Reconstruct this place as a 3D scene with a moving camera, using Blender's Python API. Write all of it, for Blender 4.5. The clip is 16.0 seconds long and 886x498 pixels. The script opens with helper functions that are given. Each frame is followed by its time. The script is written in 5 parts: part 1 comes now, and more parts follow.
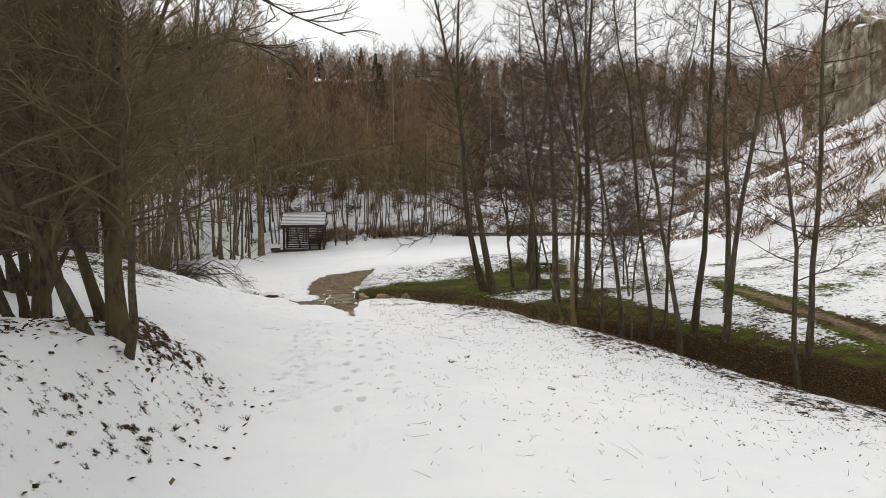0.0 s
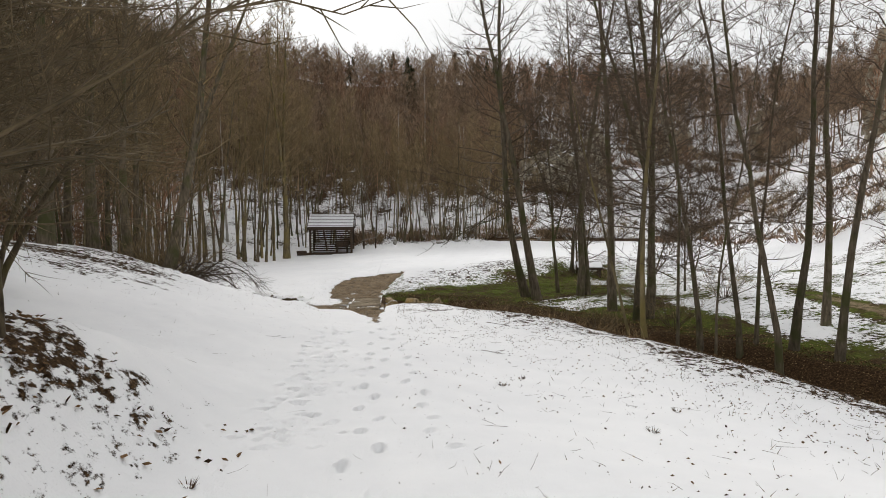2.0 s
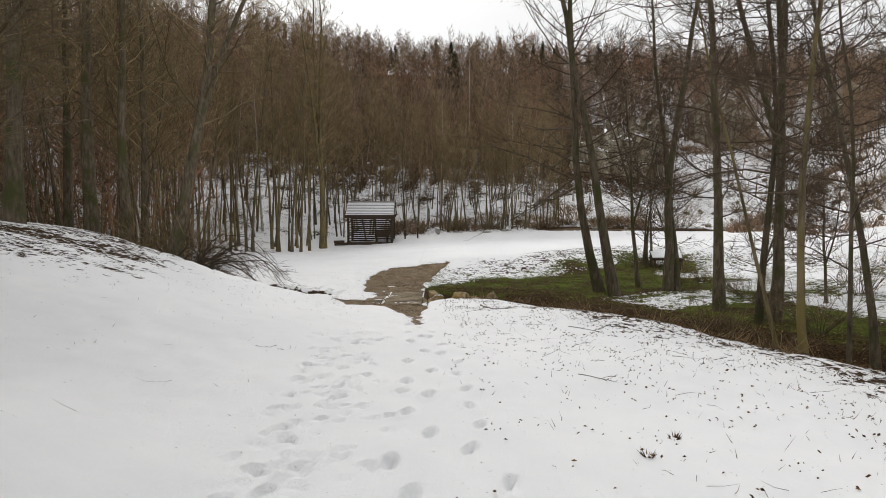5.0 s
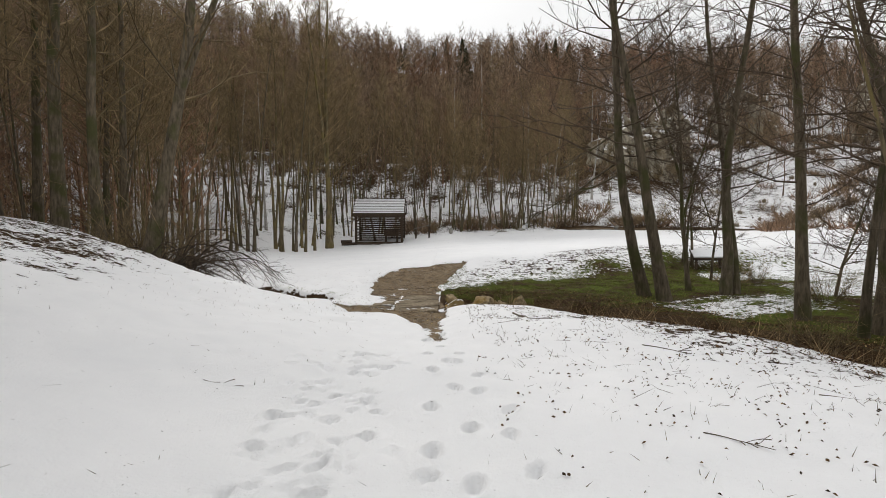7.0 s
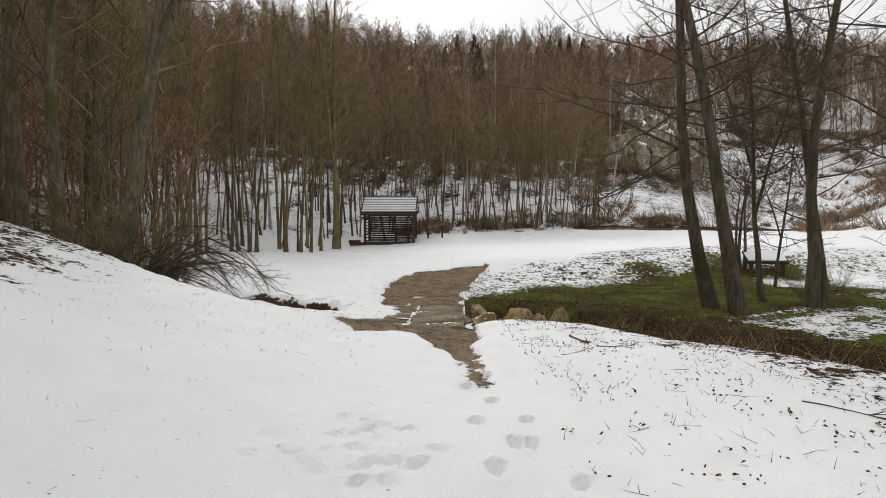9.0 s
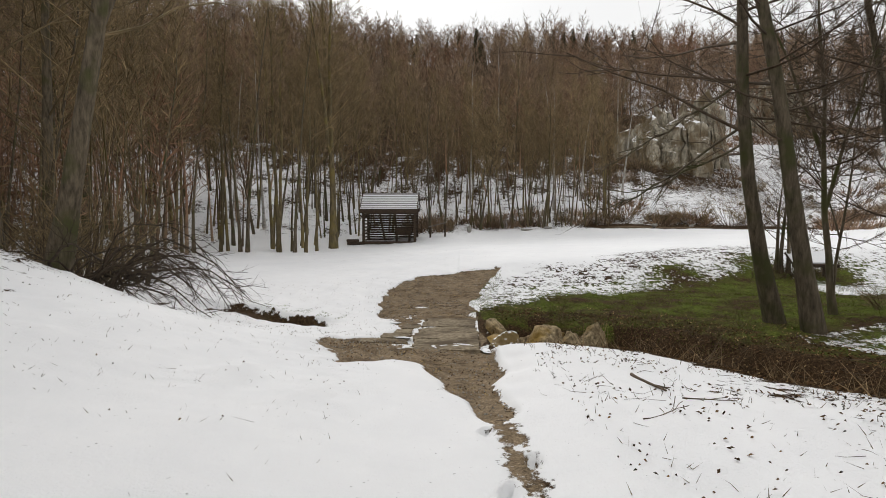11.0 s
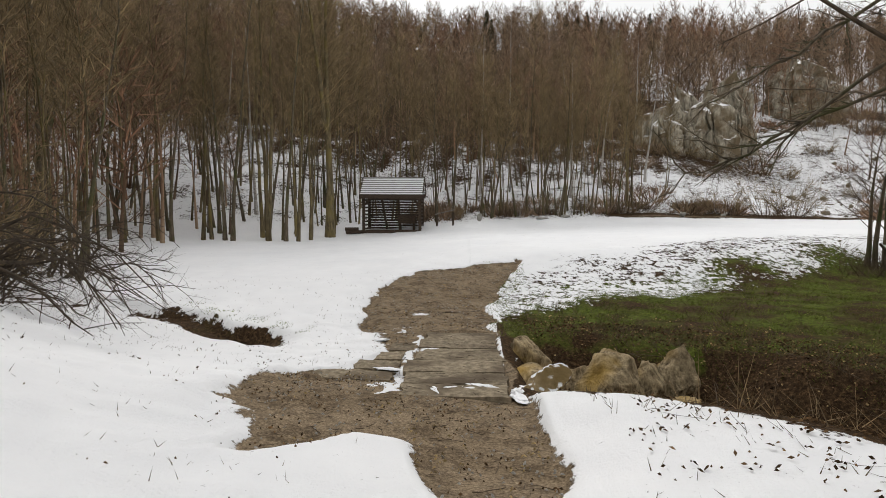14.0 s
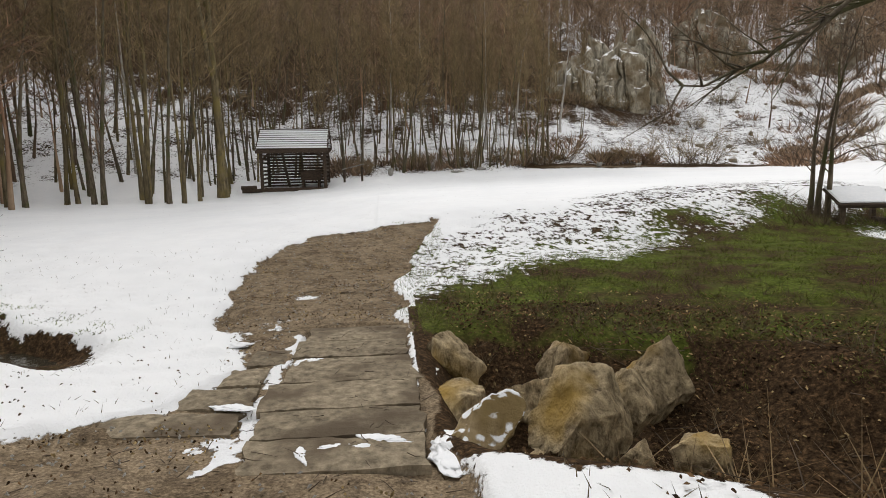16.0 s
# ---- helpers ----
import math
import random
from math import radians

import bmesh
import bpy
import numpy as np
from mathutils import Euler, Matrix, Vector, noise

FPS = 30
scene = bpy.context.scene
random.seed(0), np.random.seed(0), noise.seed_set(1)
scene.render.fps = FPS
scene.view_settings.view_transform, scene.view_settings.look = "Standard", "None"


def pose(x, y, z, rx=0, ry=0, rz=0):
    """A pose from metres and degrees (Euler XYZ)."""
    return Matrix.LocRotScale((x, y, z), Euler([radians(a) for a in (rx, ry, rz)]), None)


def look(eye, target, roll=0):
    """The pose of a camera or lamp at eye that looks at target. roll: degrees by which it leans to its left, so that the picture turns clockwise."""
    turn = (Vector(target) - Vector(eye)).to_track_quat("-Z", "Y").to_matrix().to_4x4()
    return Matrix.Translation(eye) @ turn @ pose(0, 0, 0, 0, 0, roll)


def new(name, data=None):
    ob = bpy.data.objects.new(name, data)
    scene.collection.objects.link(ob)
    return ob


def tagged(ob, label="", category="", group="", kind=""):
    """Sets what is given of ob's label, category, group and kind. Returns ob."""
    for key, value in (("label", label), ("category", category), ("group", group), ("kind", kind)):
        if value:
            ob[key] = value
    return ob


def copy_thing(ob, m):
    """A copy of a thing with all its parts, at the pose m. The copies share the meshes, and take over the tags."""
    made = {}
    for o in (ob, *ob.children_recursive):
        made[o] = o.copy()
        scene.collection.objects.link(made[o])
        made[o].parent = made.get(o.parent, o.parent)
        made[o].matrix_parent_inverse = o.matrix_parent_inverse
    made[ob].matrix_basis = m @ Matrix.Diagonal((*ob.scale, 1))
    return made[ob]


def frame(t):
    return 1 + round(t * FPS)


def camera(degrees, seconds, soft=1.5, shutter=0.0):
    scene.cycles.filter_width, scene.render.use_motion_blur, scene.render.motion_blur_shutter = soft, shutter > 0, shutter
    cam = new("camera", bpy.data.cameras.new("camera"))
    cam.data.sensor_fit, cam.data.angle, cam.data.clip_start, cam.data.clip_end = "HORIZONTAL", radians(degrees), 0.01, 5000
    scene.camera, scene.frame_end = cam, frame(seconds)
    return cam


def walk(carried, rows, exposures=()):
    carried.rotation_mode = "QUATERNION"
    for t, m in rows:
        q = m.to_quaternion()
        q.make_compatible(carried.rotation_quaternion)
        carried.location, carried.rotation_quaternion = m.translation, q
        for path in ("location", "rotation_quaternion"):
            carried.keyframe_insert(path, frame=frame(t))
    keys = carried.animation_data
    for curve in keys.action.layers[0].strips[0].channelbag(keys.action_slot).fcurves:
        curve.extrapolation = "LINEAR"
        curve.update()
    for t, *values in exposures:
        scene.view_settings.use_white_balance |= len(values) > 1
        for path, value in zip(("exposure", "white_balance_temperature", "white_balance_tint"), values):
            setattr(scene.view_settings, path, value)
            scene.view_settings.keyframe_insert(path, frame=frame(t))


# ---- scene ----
cam = camera(72.0, 16.0, soft=0.55)
PATH = [
    (0, (1.003, 0.182, 3.525), (1.245, 2.163, 3.41), -0.5),
    (0.5, (1.057, 0.9, 3.441), (1.272, 2.885, 3.33), -0.4),
    (1, (1.031, 1.626, 3.339), (1.22, 3.614, 3.232), -0.5),
    (1.5, (1.032, 2.333, 3.204), (1.199, 4.323, 3.103), -0.3),
    (2, (1.061, 3.038, 3.038), (1.206, 5.031, 2.95), -0.1),
    (2.5, (1.1, 3.724, 2.931), (1.222, 5.719, 2.843), -0.1),
    (3, (1.086, 4.45, 2.831), (1.182, 6.446, 2.741), -0.3),
    (3.5, (1.058, 5.113, 2.728), (1.135, 7.109, 2.633), -0.4),
    (4, (1.037, 5.832, 2.63), (1.091, 7.829, 2.531), -0.4),
    (4.5, (0.993, 6.432, 2.557), (1.026, 8.429, 2.456), -0.3),
    (5, (0.936, 7.088, 2.539), (0.943, 9.085, 2.431), -0.1),
    (5.2, (0.899, 7.351, 2.499), (0.9, 9.348, 2.393), -0.1),
    (7.3, (0.619, 10.206, 2.244), (0.59, 12.204, 2.142), -0.0),
    (7.5, (0.574, 10.473, 2.237), (0.541, 12.47, 2.134), 0.1),
    (8, (0.45, 11.187, 2.219), (0.41, 13.184, 2.119), 0.1),
    (8.5, (0.365, 11.895, 2.179), (0.322, 13.892, 2.078), 0.1),
    (9, (0.26, 12.569, 2.146), (0.207, 14.566, 2.045), -0.0),
    (9.2, (0.229, 12.819, 2.112), (0.174, 14.815, 2.005), -0.1),
    (11.3, (-0.001, 15.333, 2.111), (-0.057, 17.33, 2.005), -0.0),
    (11.5, (-0.041, 15.585, 2.091), (-0.097, 17.582, 1.981), 0.0),
    (12, (-0.141, 16.315, 2.023), (-0.207, 18.31, 1.906), 0.0),
    (12.5, (-0.229, 16.889, 1.993), (-0.304, 18.884, 1.869), -0.0),
    (13, (-0.23, 17.544, 1.935), (-0.301, 19.539, 1.806), 0.1),
    (13.5, (-0.208, 18.147, 1.878), (-0.286, 20.142, 1.748), 0.2),
    (14, (-0.054, 18.776, 1.817), (-0.135, 20.769, 1.682), 0.3),
    (14.5, (0.028, 19.376, 1.769), (-0.057, 21.369, 1.63), 0.4),
    (15, (0.141, 20.009, 1.729), (0.049, 22.002, 1.585), 0.2),
    (15.5, (0.197, 20.603, 1.738), (0.163, 22.596, 1.569), 0.0),
    (16, (0.138, 21.313, 1.68), (0.332, 23.284, 1.401), -0.8),
]
walk(cam, [(t, look(eye, target, roll)) for t, eye, target, roll in PATH], [(0, -0.04), (4, -0.02), (8, -0.02), (12, -0.01), (14, 0.02), (15, 0.07), (16, 0.13)])

# ---- sky and light: an overcast winter day ----
world = bpy.data.worlds.new("overcast_sky")
scene.world = world
world.use_nodes = True
wn, wl = world.node_tree.nodes, world.node_tree.links
wn.clear()
sky = wn.new("ShaderNodeTexSky")
sky.sky_type, sky.sun_disc = "NISHITA", False
sky.sun_elevation, sky.sun_rotation = radians(40), radians(340)
sky.air_density, sky.dust_density, sky.ozone_density = 1.0, 6.0, 1.0
pale = wn.new("ShaderNodeHueSaturation")
pale.inputs["Saturation"].default_value = 0.12
wl.new(sky.outputs[0], pale.inputs["Color"])
clouds = wn.new("ShaderNodeTexNoise")
clouds.inputs["Scale"].default_value, clouds.inputs["Detail"].default_value = 2.2, 5
ramp = wn.new("ShaderNodeValToRGB")
ramp.color_ramp.elements[0].position, ramp.color_ramp.elements[1].position = 0.3, 0.75
ramp.color_ramp.elements[0].color, ramp.color_ramp.elements[1].color = (7.7, 7.75, 7.8, 1), (9.0, 9.0, 8.95, 1)
wl.new(clouds.outputs["Fac"], ramp.inputs["Fac"])
mixw = wn.new("ShaderNodeMix")
mixw.data_type = "RGBA"
mixw.inputs["Factor"].default_value = 0.85
wl.new(pale.outputs["Color"], mixw.inputs[6])
wl.new(ramp.outputs["Color"], mixw.inputs[7])
back = wn.new("ShaderNodeBackground")
back.inputs["Strength"].default_value = 0.112
wl.new(mixw.outputs[2], back.inputs["Color"])
wl.new(back.outputs[0], wn.new("ShaderNodeOutputWorld").inputs["Surface"])

sun = new("sun", bpy.data.lights.new("sun", "SUN"))
sun.data.energy, sun.data.angle, sun.data.color = 1.35, radians(25), (1.0, 0.97, 0.93)
sun.matrix_world = look((0, 0, 60), (17, -48, 60 - 43))


# ---- materials ----
def nodes_of(name, rough=0.8, spec=0.3):
    m = bpy.data.materials.new(name)
    m.use_nodes = True
    t = m.node_tree
    b = t.nodes["Principled BSDF"]
    b.inputs["Roughness"].default_value = rough
    b.inputs["Specular IOR Level"].default_value = spec
    return m, t, b


def noise_node(t, scale, detail=4.0, rough=0.55, stretch=None):
    pos = t.nodes.new("ShaderNodeNewGeometry")
    out = pos.outputs["Position"]
    if stretch:
        vm = t.nodes.new("ShaderNodeVectorMath")
        vm.operation = "MULTIPLY"
        vm.inputs[1].default_value = stretch
        t.links.new(out, vm.inputs[0])
        out = vm.outputs[0]
    n = t.nodes.new("ShaderNodeTexNoise")
    n.inputs["Scale"].default_value, n.inputs["Detail"].default_value, n.inputs["Roughness"].default_value = scale, detail, rough
    t.links.new(out, n.inputs["Vector"])
    return n.outputs["Fac"]


def math_node(t, op, a, b=None, clamp=False):
    n = t.nodes.new("ShaderNodeMath")
    n.operation, n.use_clamp = op, clamp
    for i, v in enumerate((a, b)):
        if v is None:
            continue
        if isinstance(v, (int, float)):
            n.inputs[i].default_value = v
        else:
            t.links.new(v, n.inputs[i])
    return n.outputs[0]


def ramp_node(t, fac, stops):
    n = t.nodes.new("ShaderNodeValToRGB")
    e = n.color_ramp.elements
    while len(e) < len(stops):
        e.new(0.5)
    for i, (p, c) in enumerate(stops):
        e[i].position, e[i].color = p, (*c, 1)
    t.links.new(fac, n.inputs["Fac"])
    return n.outputs["Color"]


def mix_node(t, fac, a, b):
    n = t.nodes.new("ShaderNodeMix")
    n.data_type = "RGBA"
    for i, v in ((0, fac), (6, a), (7, b)):
        if isinstance(v, (int, float)):
            n.inputs[i].default_value = v
        elif isinstance(v, tuple):
            n.inputs[i].default_value = (*v, 1)
        else:
            t.links.new(v, n.inputs[i])
    return n.outputs[2]


def bump_node(t, b, height, strength=0.5, distance=0.02):
    n = t.nodes.new("ShaderNodeBump")
    n.inputs["Strength"].default_value, n.inputs["Distance"].default_value = strength, distance
    t.links.new(height, n.inputs["Height"])
    t.links.new(n.outputs[0], b.inputs["Normal"])


def simple(name, dark, light, scale=8.0, rough=0.85, stretch=None, bump=0.4, dist=0.01, other=None, spec=0.25, vary=0.0, piece=0.0):
    """A two-scale mottled surface; other: a third colour in large patches; vary: brightness change from object to object."""
    m, t, b = nodes_of(name, rough, spec)
    fine = noise_node(t, scale, 6, 0.65, stretch)
    col = ramp_node(t, fine, [(0.3, dark), (0.7, light)])
    if other:
        big = noise_node(t, scale * 0.13, 3, 0.5)
        col = mix_node(t, ramp_node(t, big, [(0.48, (0, 0, 0)), (0.66, (1, 1, 1))]), col, other)
    if vary:
        info = t.nodes.new("ShaderNodeObjectInfo")
        hs = t.nodes.new("ShaderNodeHueSaturation")
        t.links.new(math_node(t, "ADD", math_node(t, "MULTIPLY", info.outputs["Random"], 2 * vary), 1 - vary), hs.inputs["Value"])
        t.links.new(col, hs.inputs["Color"])
        col = hs.outputs["Color"]
    if piece:
        geo = t.nodes.new("ShaderNodeNewGeometry")
        hp = t.nodes.new("ShaderNodeHueSaturation")
        t.links.new(math_node(t, "ADD", math_node(t, "MULTIPLY", math_node(t, "POWER", geo.outputs["Random Per Island"], 1.6), 2.6 * piece), 1 - piece), hp.inputs["Value"])
        t.links.new(col, hp.inputs["Color"])
        col = hp.outputs["Color"]
    t.links.new(col, b.inputs["Base Color"])
    if bump:
        bump_node(t, b, fine, bump, dist)
    return m


def ground_material():
    m, t, b = nodes_of("snowy_ground", 0.95, 0.04)

    def attr(name):
        a = t.nodes.new("ShaderNodeAttribute")
        a.attribute_name = name
        return a.outputs["Fac"]

    fine = noise_node(t, 9.0, 5, 0.7, (1, 0.7, 1))
    mid = noise_node(t, 2.2, 4, 0.6)
    big = noise_node(t, 0.35, 3, 0.5)
    grit = noise_node(t, 45, 4, 0.7)
    n = math_node(t, "ADD", math_node(t, "MULTIPLY", math_node(t, "SUBTRACT", fine, 0.5), 1.5), math_node(t, "MULTIPLY", math_node(t, "SUBTRACT", mid, 0.5), 0.75))
    s = math_node(t, "MULTIPLY", math_node(t, "SUBTRACT", math_node(t, "ADD", attr("snow"), n), 0.5), 9, True)
    speck = ramp_node(t, noise_node(t, 21, 3, 0.6), [(0.70, (0, 0, 0)), (0.73, (1, 1, 1))])
    speck = math_node(t, "MULTIPLY", speck, math_node(t, "MULTIPLY", math_node(t, "SUBTRACT", mid, 0.44), 9, True))
    s = math_node(t, "MULTIPLY", s, math_node(t, "SUBTRACT", 1.0, math_node(t, "MULTIPLY", speck, 0.75)))
    litter = ramp_node(t, noise_node(t, 24, 5, 0.75), [(0.3, (0.010, 0.006, 0.004)), (0.5, (0.045, 0.028, 0.015)), (0.7, (0.15, 0.09, 0.045))])
    turf = ramp_node(t, noise_node(t, 14, 5, 0.7), [(0.28, (0.022, 0.026, 0.006)), (0.5, (0.075, 0.095, 0.016)), (0.75, (0.18, 0.205, 0.04))])
    turf = mix_node(t, ramp_node(t, math_node(t, "ADD", math_node(t, "MULTIPLY", mid, 0.5), math_node(t, "MULTIPLY", noise_node(t, 0.7, 3, 0.6), 0.5)), [(0.42, (0, 0, 0)), (0.58, (1, 1, 1))]), turf, litter)
    earth = ramp_node(t, grit, [(0.27, (0.07, 0.052, 0.036)), (0.5, (0.235, 0.18, 0.122)), (0.76, (0.46, 0.37, 0.26))])
    wet = mix_node(t, 0.5, ramp_node(t, mid, [(0.36, (0.30, 0.27, 0.24)), (0.58, (1, 1, 1))]), ramp_node(t, noise_node(t, 7, 5, 0.7), [(0.4, (0.25, 0.22, 0.19)), (0.56, (1.15, 1.1, 1.0))]))
    mul = t.nodes.new("ShaderNodeMix")
    mul.data_type, mul.blend_type = "RGBA", "MULTIPLY"
    mul.inputs[0].default_value = 0.8
    t.links.new(earth, mul.inputs[6])
    t.links.new(wet, mul.inputs[7])
    g = math_node(t, "MULTIPLY", math_node(t, "SUBTRACT", math_node(t, "ADD", attr("grass"), math_node(t, "MULTIPLY", math_node(t, "SUBTRACT", mid, 0.5), 1.2)), 0.35), 4, True)
    bare = mix_node(t, g, litter, turf)
    d = math_node(t, "MULTIPLY", math_node(t, "SUBTRACT", math_node(t, "ADD", attr("dirt"), math_node(t, "MULTIPLY", math_node(t, "SUBTRACT", fine, 0.5), 0.8)), 0.4), 5, True)
    bare = mix_node(t, d, bare, mul.outputs[2])
    snow = ramp_node(t, math_node(t, "ADD", math_node(t, "MULTIPLY", big, 0.6), math_node(t, "MULTIPLY", mid, 0.4)), [(0.3, (0.80, 0.805, 0.82)), (0.7, (0.88, 0.88, 0.885))])
    t.links.new(mix_node(t, s, bare, snow), b.inputs["Base Color"])
    h = math_node(t, "ADD", math_node(t, "MULTIPLY", s, 0.8), math_node(t, "ADD", math_node(t, "MULTIPLY", grit, 0.5), math_node(t, "MULTIPLY", fine, 0.7)))
    bump_node(t, b, h, 0.62, 0.035)
    return m


def snow_top(name, dark, light, other, scale, sharp=6.0, level=0.62, stretch=None, amount=1.0, ragged=0.9):
    """Stone on whose upward faces snow has settled."""
    m, t, b = nodes_of(name, 0.9, 0.2)
    fine = noise_node(t, scale, 7, 0.7, stretch)
    big = noise_node(t, scale * 0.2, 3, 0.5)
    col = ramp_node(t, fine, [(0.28, dark), (0.62, light)])
    col = mix_node(t, ramp_node(t, big, [(0.45, (0, 0, 0)), (0.6, (1, 1, 1))]), col, other)
    geo = t.nodes.new("ShaderNodeNewGeometry")
    sep = t.nodes.new("ShaderNodeSeparateXYZ")
    t.links.new(geo.outputs["Normal"], sep.inputs[0])
    up = math_node(t, "ADD", sep.outputs["Z"], math_node(t, "MULTIPLY", math_node(t, "SUBTRACT", fine, 0.5), ragged))
    s = math_node(t, "MULTIPLY", math_node(t, "MULTIPLY", math_node(t, "SUBTRACT", up, level), sharp, True), amount)
    t.links.new(mix_node(t, s, col, (0.85, 0.855, 0.865)), b.inputs["Base Color"])
    bump_node(t, b, fine, 0.7, 0.4 / scale)
    return m


M_GROUND = ground_material()
M_SNOW = simple("settled_snow", (0.80, 0.81, 0.83), (0.88, 0.88, 0.89), 12, 0.9, bump=0.3, dist=0.02)
M_ALDER = simple("alder_bark", (0.045, 0.036, 0.025), (0.20, 0.16, 0.11), 14, 0.95, (1, 1, 0.22), 0.8, 0.02, (0.075, 0.075, 0.03), vary=0.2)
M_MOSSY = simple("mossy_bark", (0.045, 0.036, 0.02), (0.22, 0.175, 0.10), 9, 0.95, (1, 1, 0.2), 0.9, 0.03, (0.17, 0.135, 0.05), vary=0.35)
M_HAZEL = simple("hazel_bark", (0.022, 0.017, 0.011), (0.115, 0.088, 0.052), 16, 0.95, (1, 1, 0.25), 0.9, 0.02, (0.09, 0.075, 0.03))
M_HAZEL_TWIG = simple("hazel_twig", (0.055, 0.041, 0.023), (0.19, 0.14, 0.078), 3, 0.9, bump=0)
M_TWIG = simple("dark_twig", (0.05, 0.036, 0.025), (0.15, 0.11, 0.075), 6, 0.9, bump=0, vary=0.15)
M_STEM = simple("dark_stem", (0.022, 0.016, 0.011), (0.10, 0.074, 0.05), 9, 0.92, bump=0)
M_TWIG_OLIVE = simple("olive_twig", (0.12, 0.088, 0.046), (0.32, 0.235, 0.125), 2.0, 0.9, bump=0, vary=0.2, piece=0.45)
M_FAR = simple("far_bark", (0.11, 0.076, 0.05), (0.35, 0.25, 0.165), 0.5, 0.95, bump=0, other=(0.225, 0.128, 0.078), piece=0.55)
M_BIRCH = simple("birch_bark", (0.2, 0.18, 0.16), (0.66, 0.63, 0.58), 5, 0.8, (1, 1, 3), 0.3)
M_NEEDLE = simple("pine_needles", (0.018, 0.026, 0.012), (0.05, 0.062, 0.028), 3, 0.8, bump=0)
M_BOULDER = simple("mossy_limestone", (0.07, 0.048, 0.026), (0.66, 0.52, 0.32), 13, 0.92, (1, 1, 0.6), 1.0, 0.08, (0.38, 0.25, 0.075), spec=0.1, vary=0.2)
M_CLIFF = snow_top("limestone_cliff", (0.045, 0.038, 0.028), (0.50, 0.45, 0.35), (0.17, 0.13, 0.08), 2.6, 9, 0.74, (1, 1, 0.22), 1.0, 0.5)
M_BOULDER_SNOW = snow_top("snowy_limestone", (0.09, 0.06, 0.03), (0.56, 0.43, 0.26), (0.24, 0.17, 0.075), 9.0, 12, 0.70, None, 1.0, 0.25)
M_SLAB = simple("worn_concrete", (0.10, 0.08, 0.055), (0.36, 0.295, 0.205), 13, 0.9, None, 0.9, 0.02, (0.115, 0.088, 0.06), spec=0.08, vary=0.14)
M_WOOD = simple("weathered_dark_wood", (0.025, 0.018, 0.013), (0.10, 0.07, 0.048), 6, 0.85, (1, 1, 6), 0.5, 0.01, vary=0.15)
M_DRY = simple("dry_grass", (0.14, 0.092, 0.045), (0.38, 0.27, 0.145), 4, 0.8, bump=0, piece=0.5)
M_STALK = simple("dark_stalks", (0.05, 0.038, 0.024), (0.20, 0.15, 0.085), 4, 0.85, bump=0)
M_GREEN = simple("green_grass", (0.045, 0.06, 0.012), (0.20, 0.235, 0.05), 2, 0.9, bump=0, spec=0.05, piece=0.6)
M_LEAF = simple("dead_leaves", (0.018, 0.012, 0.008), (0.15, 0.088, 0.042), 9, 0.9, bump=0, spec=0.05, piece=0.65)
M_TAN = simple("tan_leaves", (0.12, 0.08, 0.035), (0.42, 0.31, 0.15), 9, 0.9, bump=0, spec=0.05, piece=0.5)
M_STONE = simple("grey_stone", (0.18, 0.17, 0.15), (0.42, 0.4, 0.36), 8, 0.9)


def water_material():
    m, t, b = nodes_of("creek_water", 0.08, 0.5)
    b.inputs["Base Color"].default_value = (0.035, 0.03, 0.02, 1)
    bump_node(t, b, noise_node(t, 9, 3, 0.5, (1, 2, 1)), 0.25, 0.02)
    return m


M_WATER = water_material()


# ---- mesh helpers ----
def mesh_of(name, verts, tris, material, smooth=True):
    verts, tris = np.asarray(verts, np.float32).reshape(-1, 3), np.asarray(tris, np.int32).reshape(-1, 3)
    me = bpy.data.meshes.new(name)
    me.vertices.add(len(verts))
    me.vertices.foreach_set("co", verts.ravel())
    me.loops.add(len(tris) * 3)
    me.loops.foreach_set("vertex_index", tris.ravel())
    me.polygons.add(len(tris))
    me.polygons.foreach_set("loop_start", np.arange(0, len(tris) * 3, 3, dtype=np.int32))
    me.polygons.foreach_set("loop_total", np.full(len(tris), 3, np.int32))
    me.polygons.foreach_set("use_smooth", np.full(len(tris), smooth))
    me.update(calc_edges=True)
    me.materials.append(material)
    return me


def part(name, bm, material, parent, label=""):
    """Links a bmesh, or a finished mesh, as one mesh object under a thing or a part."""
    if isinstance(bm, bmesh.types.BMesh):
        me = bpy.data.meshes.new(name)
        bm.to_mesh(me)
        bm.free()
        me.materials.append(material)
    else:
        me = bm
    ob = new(name, me)
    ob.parent = parent
    return tagged(ob, label)


def box_bm(x0, x1, y0, y1, z0, z1, bevel=0.01):
    bm = bmesh.new()
    bmesh.ops.create_cube(bm, size=1, matrix=Matrix.Translation(((x0 + x1) / 2, (y0 + y1) / 2, (z0 + z1) / 2)) @ Matrix.Diagonal((x1 - x0, y1 - y0, z1 - z0, 1)))
    if bevel:
        bmesh.ops.bevel(bm, geom=bm.edges[:], offset=bevel, segments=1, affect="EDGES")
    return bm


def beam_bm(a, b, w, d=None, bevel=0.008):
    """A squared beam from a to b."""
    a, b = Vector(a), Vector(b)
    bm = bmesh.new()
    m = Matrix.Translation((a + b) / 2) @ (b - a).to_track_quat("Z", "Y").to_matrix().to_4x4() @ Matrix.Diagonal((w, d or w, (b - a).length, 1))
    bmesh.ops.create_cube(bm, size=1, matrix=m)
    if bevel:
        bmesh.ops.bevel(bm, geom=bm.edges[:], offset=bevel, segments=1, affect="EDGES")
    return bm


